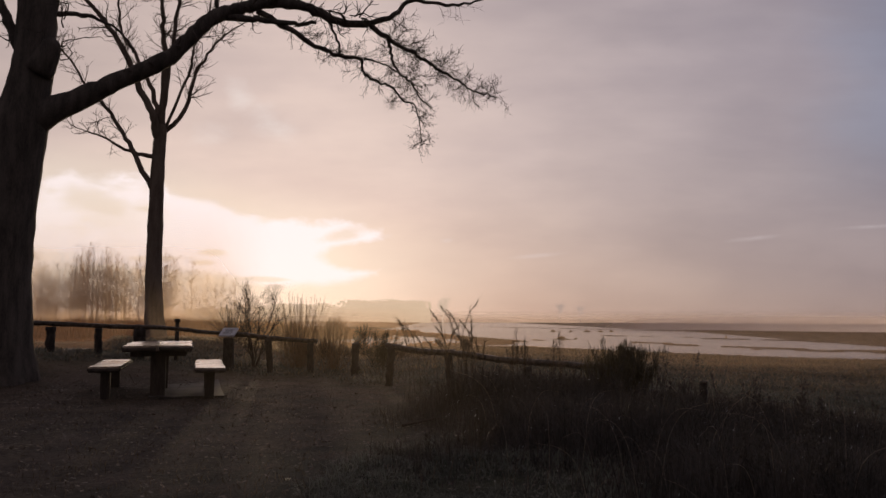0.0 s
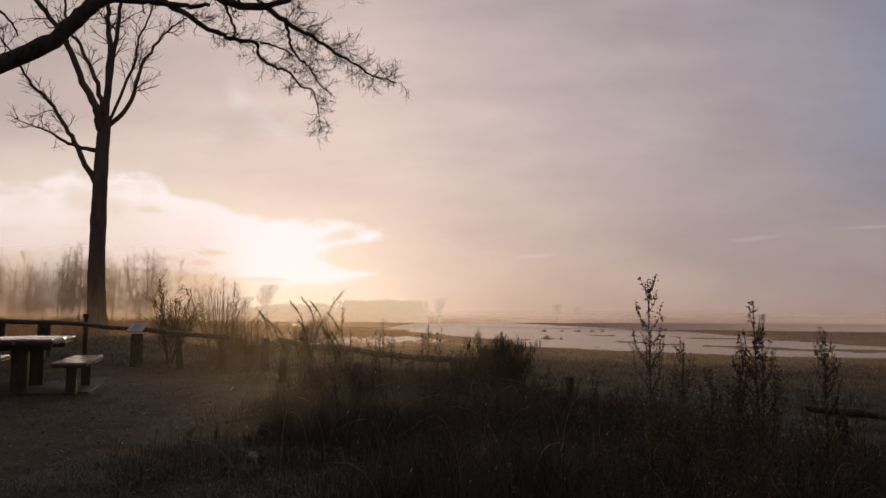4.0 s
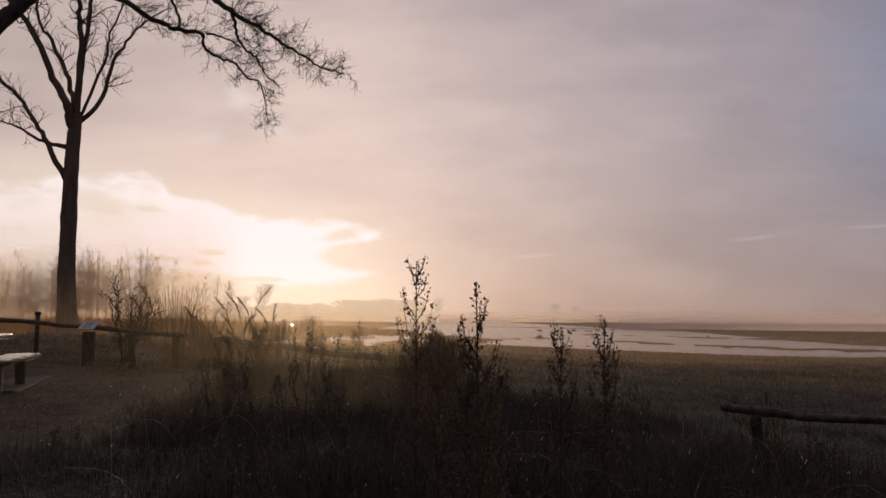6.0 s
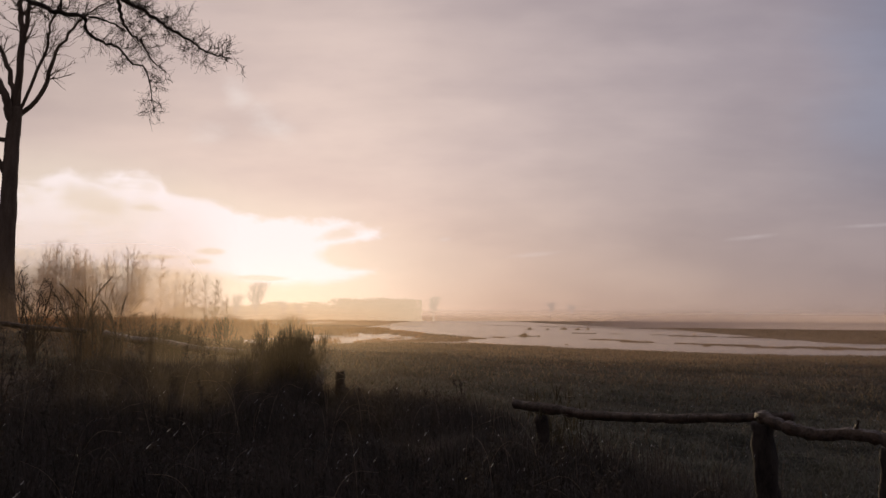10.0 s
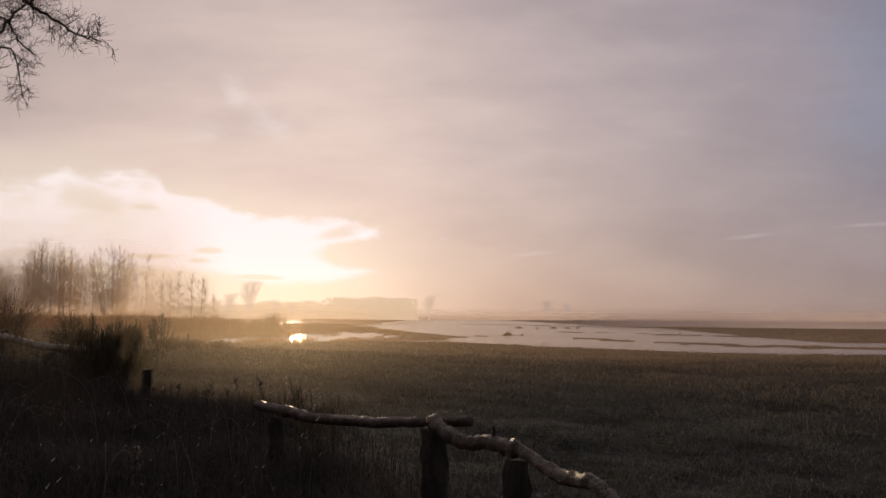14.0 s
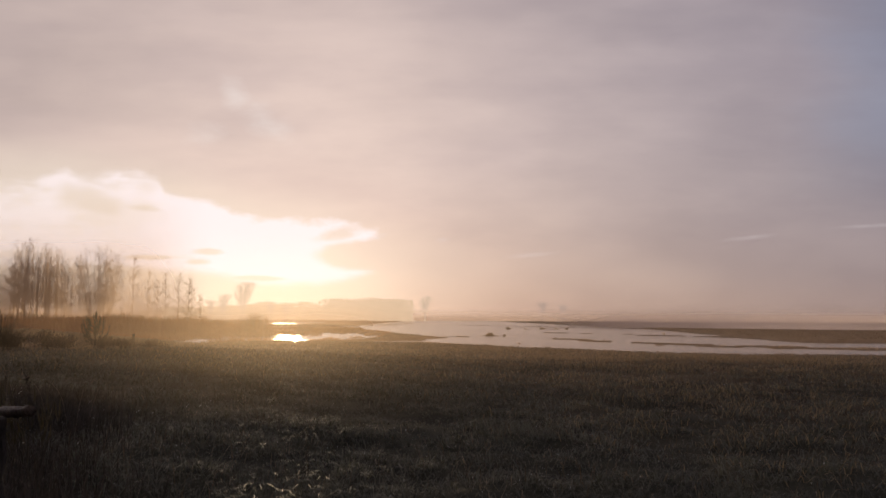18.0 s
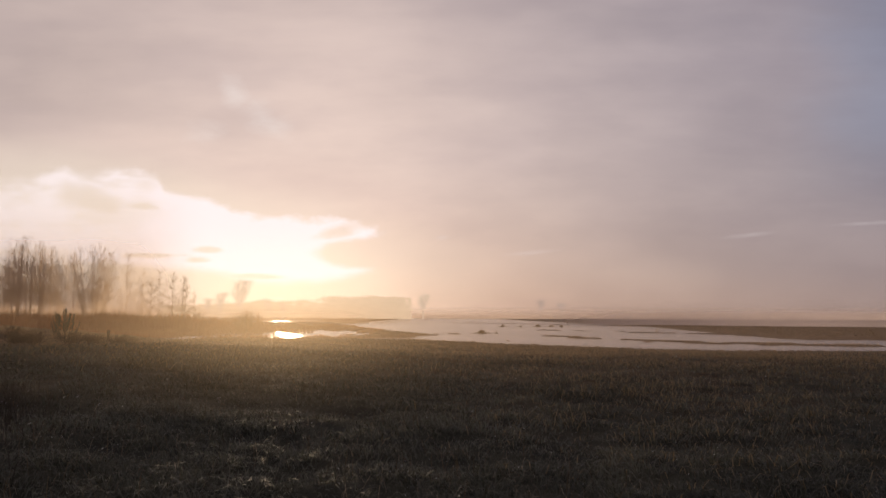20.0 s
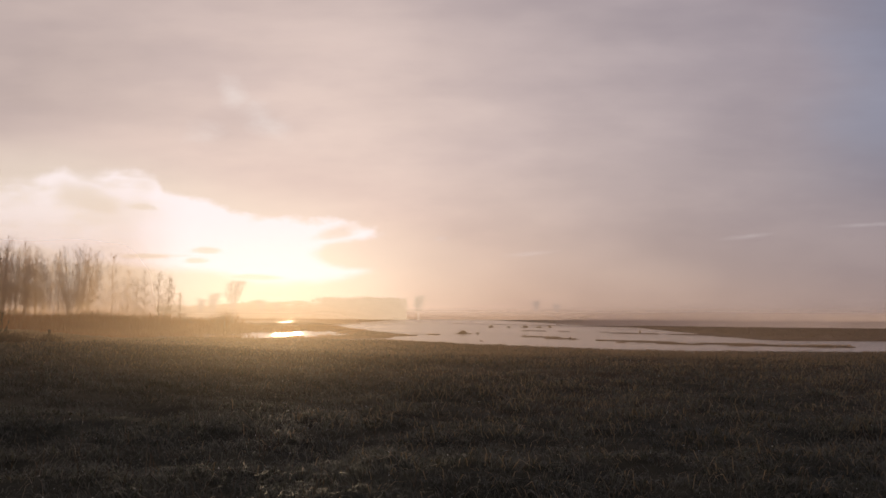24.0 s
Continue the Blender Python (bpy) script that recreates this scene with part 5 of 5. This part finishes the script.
def build_shrubs():
    rng = np.random.RandomState(12)
    crooked_bush(-2.75, 18.1, 2.0, 1.0, 11, "dark leafless bush beside the sign", rng)
    fan_bush("willow_bush", -1.85, 18.8, 1.85, 1.05, 190, WILLOW, "fan of golden bare willow shoots behind the fence", "bush", rng, twig=False, r0=0.0026)
    fan_bush("willow_bush", -1.0, 18.2, 1.2, 0.8, 90, WILLOW, "low fan of bare willow shoots", "bush", rng, twig=False, r0=0.0028)
    fan_bush("willow_bush", -5.4, 26.3, 1.4, 1.1, 120, WEED, "dark leafless willow bush on the meadow edge", "bush", rng, twig=False, r0=0.007)
    fan_bush("willow_bush", -3.4, 26.0, 1.1, 0.9, 70, WEED, "low dark scrub on the meadow edge", "bush", rng, r0=0.006)
    fan_bush("willow_bush", -2.0, 24.0, 0.8, 0.8, 60, WEED, "low dark scrub on the meadow edge", "bush", rng, r0=0.005)
    fan_bush("broom_bush", 3.93, 11.0, 0.92, 0.58, 80, BROOM, "dark green broom bush at the end of the rail", "bush", rng, twig=True, leafy=110, r0=0.006, up=0.5)
    fan_bush("broom_bush", 0.1, 18.5, 0.95, 0.5, 40, BROOM, "small dark broom bush behind the fence", "bush", rng, twig=False, leafy=60, r0=0.005)
    fan_bush("broom_bush", 6.85, 7.6, 0.66, 0.6, 8, BROOM, "sparse dark broom sprigs behind the rail", "bush", rng, twig=False, leafy=70, r0=0.005)
    for x, y, top in ((3.96, 3.45, 1.20), (4.14, 2.92, 1.11), (4.45, 3.68, 0.99), (4.53, 3.35, 1.02), (4.02, 3.30, 0.98), (4.10, 3.0, 0.95), (4.2, 3.5, 0.86)):
        lone_weed(x, y, top, rng, 1.15, 0.015)
    canes = [(1.06, 1.08), (1.12, 1.14), (1.20, 1.02), (1.30, 0.92)] + [(1.46 + 0.042 * k + rng.uniform(-0.03, 0.03), rng.uniform(0.72, 1.05)) for k in range(15)]
    canes += [(1.58, 1.24), (1.65, 1.37), (1.72, 1.29), (1.80, 1.25), (1.88, 1.18), (1.96, 1.12)]
    for x, top in canes:
        reed_stalk(x, 10.8 + rng.normal() * 0.14, top, rng)
    for x, top in ((2.48, 1.06), (2.40, 0.86), (2.56, 0.90), (2.95, 0.88), (3.05, 0.98)):
        lone_weed(x, 10.7, top, rng, 0.8, 0.03)
    for x, y, h in ((-2.9, 25.6, 0.45), (-2.3, 26.6, 0.6), (-1.6, 26.2, 0.4), (-0.6, 26.8, 0.42), (0.1, 26.4, 0.34), (0.8, 26.9, 0.28)):
        fan_bush("heather_tuft", x, y, h, 0.55, 70, WEED, "low dark heather tuft at the meadow edge", "tuft", rng, twig=False, leafy=45, r0=0.005)
    # pine seedling in the far grass
    x, y = -1.2, 27.36
    ob = thing("pine_sapling", (x, y, ground_z(x, y)), "small dark pine sapling in the grass", "sapling")
    h = 0.92 - ground_z(x, y)
    stem, needles = Soup(), Soup()
    stem.tube([(0, 0, -0.05), (0.01, 0, h * 0.5), (0, 0, h)], (0.025, 0.018, 0.006), 6)
    for k in range(34):
        t = rng.uniform(0.0, 0.75)
        a = rng.uniform(0, 6.28)
        ln = (0.34 + 0.30 * (0.75 - t)) * rng.uniform(0.7, 1.1)
        q = curve_through([(0, 0, t * h), (math.cos(a) * ln * 0.55, math.sin(a) * ln * 0.55, t * h + ln * 0.28), (math.cos(a) * ln * 0.75, math.sin(a) * ln * 0.75, t * h + ln * 0.95)], 3)
        stem.tube(q, fat(q, 0.008, 0.004), 4)
        m = 170
        p, d = along(q, rng.uniform(0.3, 1.0, m))
        needles.slivers(p, p + (d + rng.normal(size=(m, 3)) * 0.55) * 0.065, 0.006, rng)
    p, d = along(np.array([(0, 0, h * 0.35), (0, 0, h * 0.7), (0, 0, h)]), rng.uniform(0, 1.0, 400))
    needles.slivers(p, p + (d + rng.normal(size=(400, 3)) * 0.7) * 0.07, 0.006, rng)
    part("trunk", stem, BARK, ob)
    part("needles", needles, NEEDLE, ob)
    # islets of reed in the water
    for x, y, w, h in ((15.5, 95, 2.6, 1.1), (17.2, 95, 0.8, 0.6), (22.8, 155, 2.4, 1.0), (26.2, 155, 1.6, 0.7), (29.5, 156, 3.4, 0.9), (32.0, 155, 2.6, 0.8), (34.0, 155, 1.4, 1.0), (38.5, 105, 0.45, 1.1)):
        tuft = Soup()
        w, h = w * 0.40, h * 0.55
        m = int(260 * w)
        p = np.stack([rng.normal(size=m) * w * 0.4, rng.normal(size=m) * w * 0.3, np.zeros(m)], 1)
        tuft.blades(p, rng.uniform(0, 6.28, m), rng.uniform(0.05, 0.5, m), rng.uniform(0.4, 1.0, m) * h * (0.35 + 0.75 * np.exp(-(p[:, 0] / (w * 0.35)) ** 2)), np.full(m, 0.05))
        ob = new("sedge_clump", tuft.mesh("sedge_clump", SEDGE))
        ob.location = (x, y, WATER_Z - 0.05)
        tagged(ob, "small clump of sedge standing in the water", "sedge", kind="stuff")
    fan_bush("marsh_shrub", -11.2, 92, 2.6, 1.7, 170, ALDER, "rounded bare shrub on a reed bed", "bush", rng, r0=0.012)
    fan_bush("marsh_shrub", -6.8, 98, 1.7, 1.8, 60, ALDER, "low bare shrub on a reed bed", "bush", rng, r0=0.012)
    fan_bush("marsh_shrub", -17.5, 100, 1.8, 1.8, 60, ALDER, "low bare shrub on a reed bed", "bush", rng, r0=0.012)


build_shrubs()


# ---- grass, thicket and litter ----
def turf(name, label, mat, xr, yr, count, height, width, seed, keep=None, lean=(0.3, 1.3), wade=0.0):
    """Blades sown evenly over a wedge that opens away from the path."""
    rng = np.random.RandomState(seed)
    y = rng.uniform(*yr, count)
    x = xr[0] + (xr[1] - xr[0]) * rng.uniform(0, 1, count)
    x = x + (y - yr[0]) * 0.55 * (2 * (x - xr[0]) / (xr[1] - xr[0]) - 1)
    patch = fractal(x * 0.8, y * 0.8)
    ok = rng.uniform(0, 1, count) < 0.25 + 1.2 * patch
    if keep is not None:
        ok &= keep(x, y)
    x, y, patch = x[ok], y[ok], patch[ok]
    z = land(x, y)
    wet = z > WATER_Z + 0.02 - wade
    x, y, z, patch = x[wet], y[wet], z[wet], patch[wet]
    n = len(x)
    s = Soup()
    h = rng.uniform(*height, n) * (0.55 + 0.9 * patch)
    s.blades(np.stack([x, y, z - 0.01], 1), rng.uniform(0, 6.28, n), rng.uniform(*lean, n), h, np.full(n, width))
    ob = new(name, s.mesh(name, mat))
    return tagged(ob, label, "grass", kind="stuff")


def off_the_path(x, y):
    """True outside the trodden earth and the thicket."""
    return ((x + 3.0) * 0.22) ** 2 + ((y - 9.5) * 0.15) ** 2 > 0.8 + 0.5 * wander(x * 0.9, y * 0.9)


def build_meadow():
    """Damp tussocky grass, sown ever thinner and broader with distance."""
    rng = np.random.RandomState(31)
    n = 330000
    y = 4.6 * (62 / 4.6) ** rng.uniform(0, 1, n)
    mid = np.interp(y, (4.6, 62), (8.5, 10.0))
    x = mid + rng.uniform(-1, 1, n) * (9.5 + 0.62 * (y - 4.6))
    clump = fractal(x * 2.6, y * 2.6) ** 2 * 2.2
    patch = fractal(x * 0.35 + 7, y * 0.35)
    ok = (rng.uniform(0, 1, n) < 0.2 + 0.9 * clump + 0.4 * patch) & off_the_path(x, y)
    x, y, clump, patch = x[ok], y[ok], clump[ok], patch[ok]
    z = land(x, y)
    dry = z > WATER_Z + 0.03
    x, y, z, clump, patch = x[dry], y[dry], z[dry], clump[dry], patch[dry]
    n = len(x)
    s, tan = Soup(), Soup()
    h = rng.uniform(0.03, 0.085, n) * (0.6 + 1.3 * clump) * (0.7 + 0.6 * patch) * np.interp(y, (5, 60), (1.0, 1.4))
    turn, lean, wide = rng.uniform(0, 6.28, n), rng.uniform(0.7, 2.2, n), np.interp(y, (5, 60), (0.007, 0.04))
    base = np.stack([x, y, z - 0.01], 1)
    # more tan blades far off and eastwards, painting in haze and glare
    pale = rng.uniform(0, 1, n) < smooth01((y - 11) / 26) * (0.55 + 0.40 * smooth01((14 - x) / 18)) * (0.5 + patch) + 0.4 * smooth01((x - 9.5) / 4) * smooth01((y - 5) / 6) * patch
    s.blades(base[~pale], turn[~pale], lean[~pale], h[~pale], wide[~pale])
    tan.blades(base[pale], turn[pale], lean[pale], h[pale] * 1.15, wide[pale])
    tagged(new("meadow_grass", s.mesh("meadow_grass", GRASS)), "short damp tussocky winter grass across the meadow", "grass", kind="stuff")
    tagged(new("meadow_sedge", tan.mesh("meadow_sedge", SEDGE)), "tan sedge blades that pale the farther meadow like haze", "grass", kind="stuff")


def build_meadow_glints():
    rng = np.random.RandomState(61)
    n = 2600
    y = 4.6 * (26 / 4.6) ** rng.uniform(0, 1, n)
    x = 10.5 + rng.uniform(-1, 1, n) * (8 + 0.6 * (y - 4.6))
    ok = (x > 6.8) & (wander(x * 0.8, y * 0.8) > 0.3)
    x, y = x[ok], y[ok]
    # white scraps stand in for sparkles on the wet blades
    dew = Soup()
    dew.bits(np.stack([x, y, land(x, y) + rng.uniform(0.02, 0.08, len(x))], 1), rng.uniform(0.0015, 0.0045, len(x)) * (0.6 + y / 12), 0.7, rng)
    tagged(new("dew", dew.mesh("dew", DEW_GLINT)), "white scraps painted as dew sparkles over the meadow grass", "dew", kind="stuff")


build_meadow()
build_meadow_glints()
turf("sedge", "tan sedge glowing against the low light", SEDGE, (-14, 4), (30, 66), 60000, (0.08, 0.20), 0.025, 38, lambda x, y: x < 6 - 0.1 * y + 6 * wander(x * 0.3, y * 0.2))
turf("dry_grass", "pale dead grass stalks among the turf", STRAW, (-4, 24), (5, 26), 14000, (0.08, 0.26), 0.004, 34, off_the_path)
turf("reed_bed", "tan reed beds on the flats", REED, (-40, 10), (66, 150), 60000, (0.08, 0.26), 0.06, 35, lambda x, y: x / y < 0.04)
turf("reed_bed", "thin reeds standing in the shallow pools", REED, (-16, 2), (60, 100), 60000, (0.3, 0.8), 0.035, 39, lambda x, y: (x / y < -0.03) & (land(x, y) < WATER_Z + 0.08) & (fractal(x * 0.5, y * 0.35) > 0.46), (0.1, 0.5), 0.16)
turf("reed_bed", "dark sedge on the far flats", THICKET, (-20, 70), (70, 170), 50000, (0.06, 0.18), 0.08, 36, lambda x, y: x / y > 0.04)
turf("pale_grass", "pale dewy grass blades sprinkled over the meadow", PALE_STEM, (3, 18), (4.8, 24), 11000, (0.04, 0.13), 0.0035, 52, lambda x, y: off_the_path(x, y) & (x > 6.5) & (y > 6), (0.4, 1.8))
turf("trodden_grass", "sparse flattened grass on the trodden earth", STRAW, (-8, 3), (4.5, 16), 30000, (0.02, 0.06), 0.005, 37, lambda x, y: ~off_the_path(x, y), lean=(0.6, 1.4))


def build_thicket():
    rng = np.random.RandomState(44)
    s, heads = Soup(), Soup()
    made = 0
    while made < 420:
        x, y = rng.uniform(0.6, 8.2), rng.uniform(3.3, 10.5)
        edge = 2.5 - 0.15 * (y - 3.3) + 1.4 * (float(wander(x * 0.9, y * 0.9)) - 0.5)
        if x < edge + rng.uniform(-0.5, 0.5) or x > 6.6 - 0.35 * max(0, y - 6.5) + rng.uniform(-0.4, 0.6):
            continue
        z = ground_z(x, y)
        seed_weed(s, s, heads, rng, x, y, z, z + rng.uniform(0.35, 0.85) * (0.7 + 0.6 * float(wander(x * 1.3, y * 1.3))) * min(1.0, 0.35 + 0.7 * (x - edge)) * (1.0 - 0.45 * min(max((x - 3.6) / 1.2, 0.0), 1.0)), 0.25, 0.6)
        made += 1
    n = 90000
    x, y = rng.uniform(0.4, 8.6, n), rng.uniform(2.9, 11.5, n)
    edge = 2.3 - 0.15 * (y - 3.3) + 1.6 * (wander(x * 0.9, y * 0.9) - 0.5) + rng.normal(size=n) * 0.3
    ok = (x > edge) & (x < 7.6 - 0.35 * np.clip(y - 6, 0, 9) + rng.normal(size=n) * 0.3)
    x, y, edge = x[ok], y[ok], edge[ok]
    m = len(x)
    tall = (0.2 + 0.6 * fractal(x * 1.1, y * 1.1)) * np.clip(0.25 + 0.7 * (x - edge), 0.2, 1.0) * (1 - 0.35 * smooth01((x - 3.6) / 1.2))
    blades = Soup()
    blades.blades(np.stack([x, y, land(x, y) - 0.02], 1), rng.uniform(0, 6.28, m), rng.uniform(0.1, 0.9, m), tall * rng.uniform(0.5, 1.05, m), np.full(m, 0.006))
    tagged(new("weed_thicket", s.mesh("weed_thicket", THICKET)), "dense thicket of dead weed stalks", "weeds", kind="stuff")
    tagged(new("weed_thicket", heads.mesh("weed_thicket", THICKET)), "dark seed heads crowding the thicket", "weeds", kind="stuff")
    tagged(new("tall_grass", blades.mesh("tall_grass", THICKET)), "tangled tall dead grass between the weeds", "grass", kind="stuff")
    # pale grass stems bent over by the damp
    bent = Soup()
    for k in range(150):
        x, y = rng.uniform(1.8, 6.9), rng.uniform(3.2, 9.0)
        z, h, a = ground_z(x, y), rng.uniform(0.2, 0.6), rng.uniform(0, 6.28)
        b = np.array((math.cos(a), math.sin(a), 0.0)) * h
        p = np.array((x, y, z))
        q = curve_through([p, p + b * 0.15 + (0, 0, h * 0.7), p + b * 0.4 + (0, 0, h), p + b * 0.75 + (0, 0, h * rng.uniform(0.9, 1.15))], 3)
        bent.tube(q, fat(q, 0.0013, 0.0006), 3, cap=False)
    tagged(new("bent_grass", bent.mesh("bent_grass", PALE_STEM)), "pale bent grass stems arching over the thicket", "grass", kind="stuff")
    # white slivers painted as glints of dew in the low sun
    k = 420
    x, y = rng.uniform(1.5, 8.0, k), rng.uniform(3.2, 9.0, k)
    z = land(x, y) + rng.uniform(0.1, 0.6, k)
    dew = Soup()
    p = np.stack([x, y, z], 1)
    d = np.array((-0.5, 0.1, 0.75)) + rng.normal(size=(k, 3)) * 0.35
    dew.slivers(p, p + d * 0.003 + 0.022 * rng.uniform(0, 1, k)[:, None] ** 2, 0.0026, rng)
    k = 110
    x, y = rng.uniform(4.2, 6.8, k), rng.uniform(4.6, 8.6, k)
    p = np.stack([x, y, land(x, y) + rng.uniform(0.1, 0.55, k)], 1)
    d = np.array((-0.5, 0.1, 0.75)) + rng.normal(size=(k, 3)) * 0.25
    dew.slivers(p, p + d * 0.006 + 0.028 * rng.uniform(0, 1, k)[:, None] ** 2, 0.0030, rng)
    tagged(new("dew", dew.mesh("dew", DEW_GLINT)), "white slivers painted as dew glints on bent blades", "dew", kind="stuff")


def build_litter():
    rng = np.random.RandomState(45)
    n = 9000
    x, y = rng.uniform(-9, 3.2, n), rng.uniform(4.5, 16.5, n)
    s = Soup()
    turn, size = rng.uniform(0, 6.28, n), rng.uniform(0.012, 0.03, n)
    c, d = np.cos(turn) * size, np.sin(turn) * size
    p = np.stack([x, y, land(x, y) + 0.010], 1)
    curl = rng.uniform(0.0, 0.4, n) * size
    a, b = np.stack([c, d, curl], 1), np.stack([-d * 0.6, c * 0.6, curl * 0.5], 1)
    o = (np.arange(n) * 4)[:, None]
    s.add(np.stack([p - a * 0.8, p + b, p + a, p - b], 1), np.concatenate([o + np.array([[0, 1, 2]]), o + np.array([[0, 2, 3]])]))
    ob = new("leaf_litter", s.mesh("leaf_litter", LEAF))
    tagged(ob, "scattered damp brown oak leaves on the earth", "leaves", kind="stuff")
    stick = Soup()
    log(stick, rng, [(1.05, 8.6, ground_z(1.05, 8.6) + 0.02), (1.25, 8.62, ground_z(1.25, 8.62) + 0.05), (1.45, 8.7, ground_z(1.45, 8.7) + 0.07)], 0.018, 6, 2, 0.6)
    tagged(new("stick", stick.mesh("stick", TWIG, True)), "broken dark stick lying on the earth", "stick")


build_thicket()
build_litter()
